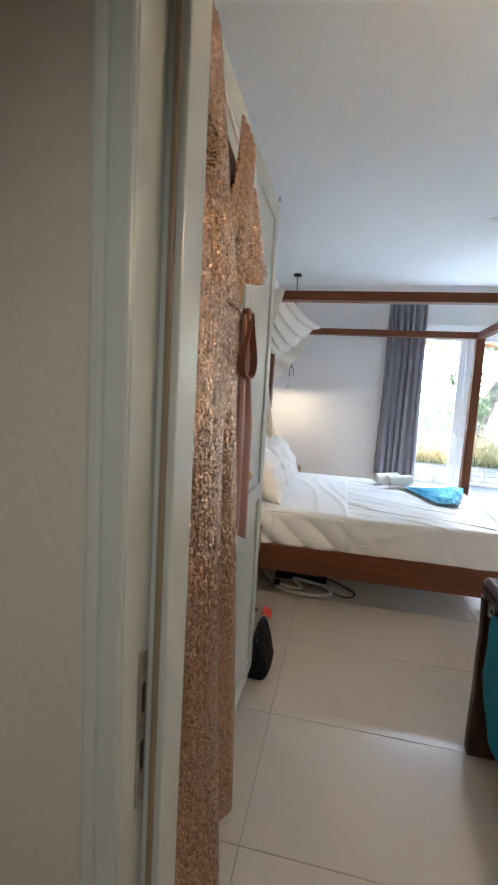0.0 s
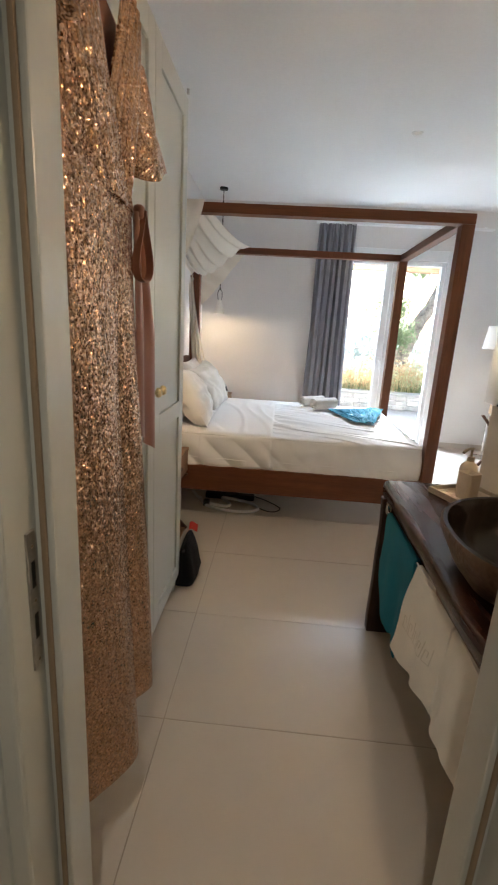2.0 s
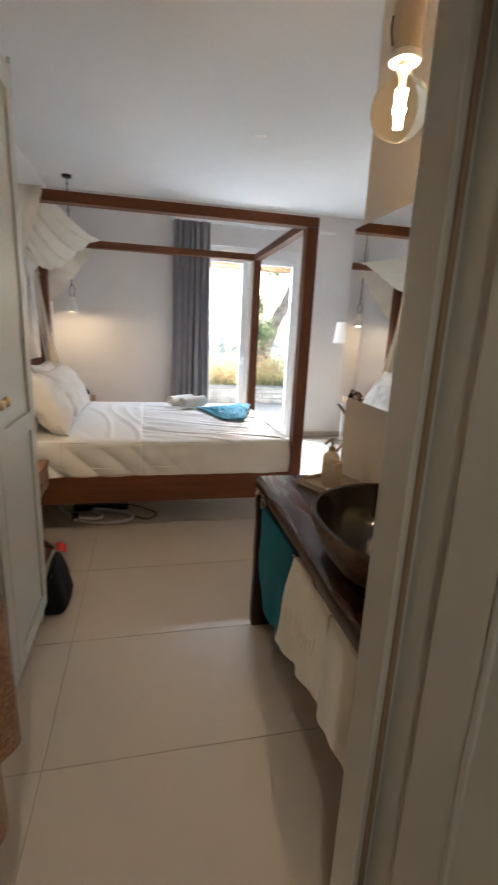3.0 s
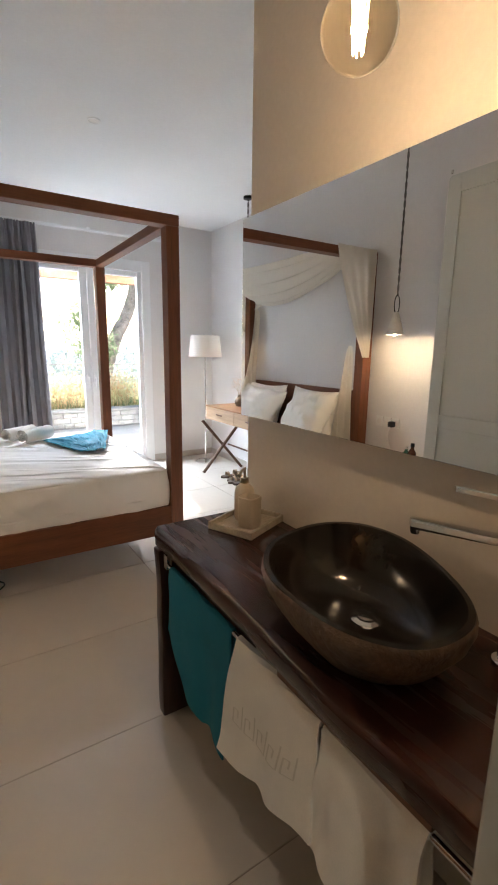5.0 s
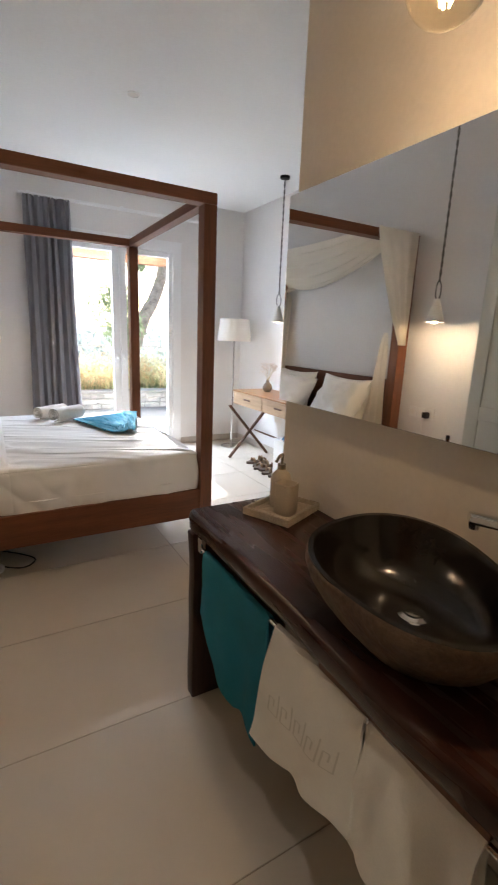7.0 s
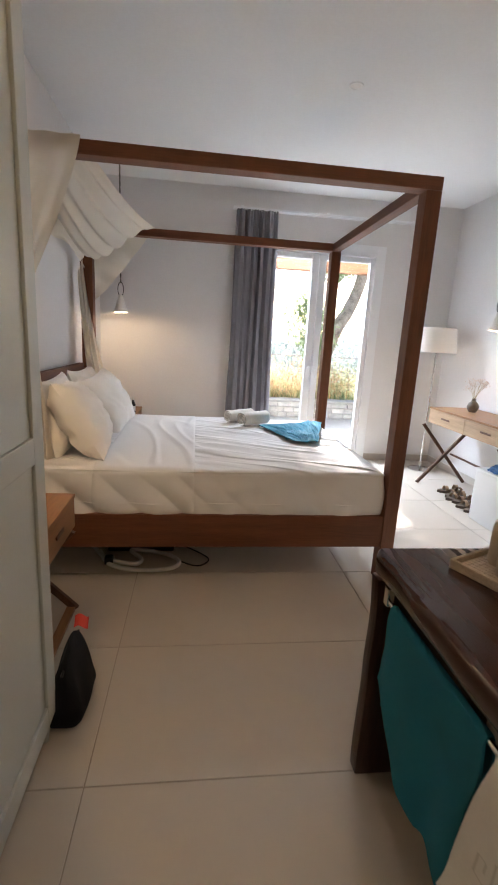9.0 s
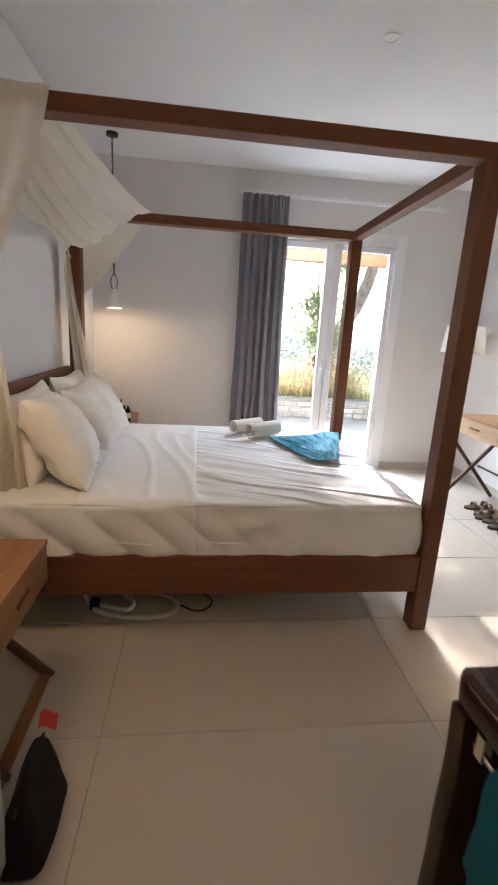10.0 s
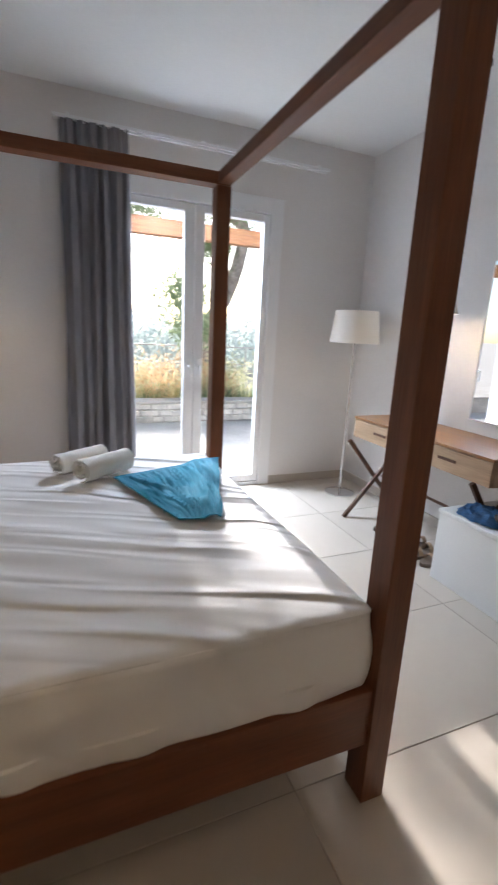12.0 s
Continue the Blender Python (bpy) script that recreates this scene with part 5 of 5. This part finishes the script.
# bark lightened: haze and glare round the tree are put into its colour
M_BARK = material("glare_paled_bark", (0.40, 0.33, 0.27), 0.9, vary=0.3, scale=8, grain=40, bump=0.8, bump_scale=14)
M_RENDER = material("white_render", (0.80, 0.78, 0.74), 0.85, vary=0.03, bump=0.2)
tagged(link_mesh("ground", sheet(lambda u, v: (-1500 + 3000 * u, WALL_Y + 0.28 + 2500 * v * v, -0.16), 20, 30), M_PAVE), "pale ground reaching the horizon", kind="structure")
tagged(link_mesh("terrace_paving", box(-6, 9, WALL_Y + 0.285, 9.0, -0.155, -0.06), M_PAVE), "pale stone terrace outside the door", kind="structure")

lw = thing("retaining_wall", (1.5, 9.15, -0.06), "low pale rubble-stone garden wall", "garden wall")
part("core", box(-3, 6, 9.06, 9.34, -0.155, 0.22), M_RUBBLE, lw)
rr = random.Random(7)
for row in range(3):
    x = 0.2 + rr.random() * 0.1
    while x < 4.2:
        w = 0.16 + 0.16 * rr.random()
        z0 = -0.058 + row * 0.095
        part("stone", box(x, x + w - 0.012, 9.02, 9.058, z0, z0 + 0.083, 0.010, segments=1), M_RUBBLE, lw)
        x += w
part("coping", box(-3, 6, 9.0, 9.36, 0.2205, 0.26, 0.008), M_PAVE, lw, "flat coping slab")


def blades(name, label, mat, n, x0, x1, y0, y1, z, h0, h1, seed, lean=0.35, w=0.008):
    r = random.Random(seed)
    vs_, fs = [], []
    for _ in range(n):
        x, y, h = r.uniform(x0, x1), r.uniform(y0, y1), r.uniform(h0, h1)
        a, l = r.random() * 6.28, lean * h * r.random()
        px, py = math.cos(a + 1.57) * w, math.sin(a + 1.57) * w
        for k in range(4):
            t = k / 3
            q = w * (1 - t) + 0.001
            cx, cy, cz = x + l * t * t * math.cos(a), y + l * t * t * math.sin(a), z + h * t * (1 - 0.15 * t)
            vs_ += [(cx + px / w * q, cy + py / w * q, cz), (cx - px / w * q, cy - py / w * q, cz)]
        b = len(vs_) - 8
        fs += [(b + 2 * k, b + 2 * k + 1, b + 2 * k + 3, b + 2 * k + 2) for k in range(3)]
    me = bpy.data.meshes.new(name)
    me.from_pydata(vs_, [], fs)
    me.materials.append(mat)
    return tagged(new(name, me), label, "grass", kind="stuff")


blades("ornamental_grass", "dry yellow ornamental grass behind the garden wall", M_GRASS, 1000, 0.3, 3.6, 9.4, 10.4, 0.0, 0.45, 0.95, 3)
blades("rusty_flowers", "rust-orange dry flower stalks in the bed", M_RUST, 300, 1.2, 3.4, 9.4, 10.2, 0.0, 0.5, 1.0, 5, 0.25)
blades("green_border", "green strappy border plants by the wall", M_LEAF, 900, 0.5, 4.5, 9.38, 9.8, 0.0, 0.3, 0.6, 9, 0.5, 0.012)


def leaves(name, centres, n, size, seed, mat=None):
    r = random.Random(seed)
    vs_, fs = [], []
    for _ in range(n):
        cx, cy, cz, rad = centres[r.randrange(len(centres))]
        d = Vector((r.gauss(0, 1), r.gauss(0, 1), r.gauss(0, 0.8))) * rad * 0.5
        p = Vector((cx, cy, cz)) + d
        q = Euler((r.random() * 6.3, r.random() * 6.3, r.random() * 6.3)).to_matrix()
        s = size * (0.6 + 0.8 * r.random())
        b = len(vs_)
        vs_ += [tuple(p + q @ Vector(v)) for v in ((-s, 0, 0), (0, s * 0.28, 0.1 * s), (s, 0, 0), (0, -s * 0.28, 0.1 * s))]
        fs.append((b, b + 1, b + 2, b + 3))
    me = bpy.data.meshes.new(name)
    me.from_pydata(vs_, [], fs)
    me.materials.append(mat or M_LEAF)
    return me


for nm, lab, mt, spots, count, sd in (
        ("rusty_bush", "rust-orange flowering bush behind the garden wall", M_RUST, [(1.75, 9.8, 0.50, 0.45), (2.2, 9.9, 0.62, 0.5), (2.75, 9.9, 0.55, 0.45)], 1500, 31),
        ("green_bush", "yellow-green garden bush behind the low wall", M_GRASS, [(1.4, 9.9, 0.45, 0.5), (2.45, 9.75, 0.35, 0.45), (3.1, 9.8, 0.55, 0.5)], 2600, 32)):
    tagged(new(nm, leaves(nm, spots, count, 0.045, sd, mt)), lab, "bush", kind="stuff")


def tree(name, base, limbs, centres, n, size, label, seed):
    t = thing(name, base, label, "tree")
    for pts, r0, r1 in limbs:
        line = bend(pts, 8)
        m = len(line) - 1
        part("trunk" if r0 > 0.09 else "limb", tube([Vector(p) + Vector((0.03 * fold(i, 0.3, seed), 0.03 * fold(i, 2.3, seed), 0)) for i, p in enumerate(line)], [r0 + (r1 - r0) * i / m for i in range(m + 1)], 12), M_BARK, t, "gnarled grey-brown wood, paled for glare", True)
    # second leaf set hangs out of view, added to dapple the sun indoors
    for nm, spots, count in (("crown", centres, n), ("sun_clumps", [(2.02, 10.9, 4.1, 0.24), (2.06, 10.9, 4.5, 0.24), (2.0, 10.85, 4.9, 0.26)], 480)):
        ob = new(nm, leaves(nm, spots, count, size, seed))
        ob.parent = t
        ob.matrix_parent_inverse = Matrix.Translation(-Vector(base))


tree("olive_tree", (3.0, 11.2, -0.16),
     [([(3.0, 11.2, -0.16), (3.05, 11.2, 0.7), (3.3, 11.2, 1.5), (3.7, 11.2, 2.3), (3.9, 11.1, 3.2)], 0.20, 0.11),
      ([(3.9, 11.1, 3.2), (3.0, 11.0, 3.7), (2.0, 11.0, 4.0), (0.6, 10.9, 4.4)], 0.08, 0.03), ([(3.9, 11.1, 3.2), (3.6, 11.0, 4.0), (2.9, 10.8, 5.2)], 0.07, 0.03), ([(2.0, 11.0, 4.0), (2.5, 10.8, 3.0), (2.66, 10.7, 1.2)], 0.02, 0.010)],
     # high clusters are unseen, placed to keep the sun off most of the bed
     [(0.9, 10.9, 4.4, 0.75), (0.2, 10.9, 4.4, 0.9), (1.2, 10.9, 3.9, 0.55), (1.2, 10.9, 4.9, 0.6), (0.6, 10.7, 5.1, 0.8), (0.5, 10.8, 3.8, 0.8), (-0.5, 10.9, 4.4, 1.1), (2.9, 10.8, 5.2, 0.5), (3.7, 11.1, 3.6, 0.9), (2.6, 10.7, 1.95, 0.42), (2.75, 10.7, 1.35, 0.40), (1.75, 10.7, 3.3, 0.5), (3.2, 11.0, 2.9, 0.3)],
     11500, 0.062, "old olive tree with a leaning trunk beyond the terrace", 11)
# shrubs take the paled leaf colour that carries the haze
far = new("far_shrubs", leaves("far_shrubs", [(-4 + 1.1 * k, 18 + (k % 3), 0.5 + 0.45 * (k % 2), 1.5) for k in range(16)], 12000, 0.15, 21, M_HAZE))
tagged(far, "grey-green shrubs beyond the garden, coloured pale for haze", "shrubs", kind="stuff")

pg = thing("pergola", (1.5, 7.9, -0.06), "orange-brown timber pergola over the terrace", "pergola")
part("beam", box(-3.5, 5.5, 7.9, 8.02, 2.36, 2.54, 0.006), M_PERG, pg)
part("wall_plate", box(-3.5, 5.5, WALL_Y + 0.285, WALL_Y + 0.36, 2.86, 3.0, 0.006), M_PERG, pg)
for k in range(7):
    x = -3.0 + k * 1.25
    part("rafter", beam((x, WALL_Y + 0.30, 2.95), (x, 8.25, 2.60), 0.07, 0.10), M_PERG, pg)
for x in (-2.8, 4.6):
    part("post", box(x, x + 0.11, 7.905, 8.015, -0.06, 2.358, 0.006), M_PERG, pg)
rl = thing("garden_railing", (1.5, 12.6, 0), "thin metal garden railing beyond the plants", "railing")
for z in (0.55, 0.95):
    part("rail", tube([(-5, 12.6, z), (8, 12.6, z)], 0.015, 8), M_STEEL, rl)
for k in range(9):
    part("upright", tube([(-5 + k * 1.6, 12.6, -0.16), (-5 + k * 1.6, 12.6, 0.96)], 0.018, 8), M_STEEL, rl)
hp = thing("hanging_pot", (2.62, 10.6, 0.72), "grey wicker lantern hanging from a branch", "lantern")
part("body", lathe([(0, 0), (0.05, 0.0), (0.075, 0.08), (0.07, 0.18), (0.03, 0.24), (0, 0.24)], 20, (2.62, 10.6, 0.72)), M_VASE, hp, "", True)
part("cord", tube([(2.62, 10.6, 0.96), (2.66, 10.7, 1.22)], 0.006, 6), M_ROPE, hp)

# ---- floor tiles, ground ----
floor = structure("floor", box(-1.05, RIGHT_X + 0.15, -1.73, WALL_Y + 0.29, -0.15, -0.0035), M_GROUT, "beige large-format tiled floor")
tile_mesh = {}
JX, JY, TW, TD, G = -0.09, 2.63, 1.2, 0.622, 0.0016
for ix in range(-1, 3):
    for iy in range(-8, 7):
        ax, bx = max(JX + ix * TW, -0.92 if iy < -3 else LEFT_X), min(JX + (ix + 1) * TW, RIGHT_X)
        ay, by = max(JY + iy * TD, -1.6), min(JY + (iy + 1) * TD, WALL_Y + 0.02)
        if bx - ax < 0.05 or by - ay < 0.05:
            continue
        key = (round(bx - ax, 3), round(by - ay, 3))
        if key not in tile_mesh:
            t = box(-key[0] / 2 + G, key[0] / 2 - G, -key[1] / 2 + G, key[1] / 2 - G, -0.003, 0.0, 0.0012, segments=1)
            me = bpy.data.meshes.new("tile")
            t.to_mesh(me)
            t.free()
            me.materials.append(M_TILE)
            tile_mesh[key] = me
        tl = new("tile", tile_mesh[key])
        tl.parent = floor
        tl.location = ((ax + bx) / 2, (ay + by) / 2, 0)
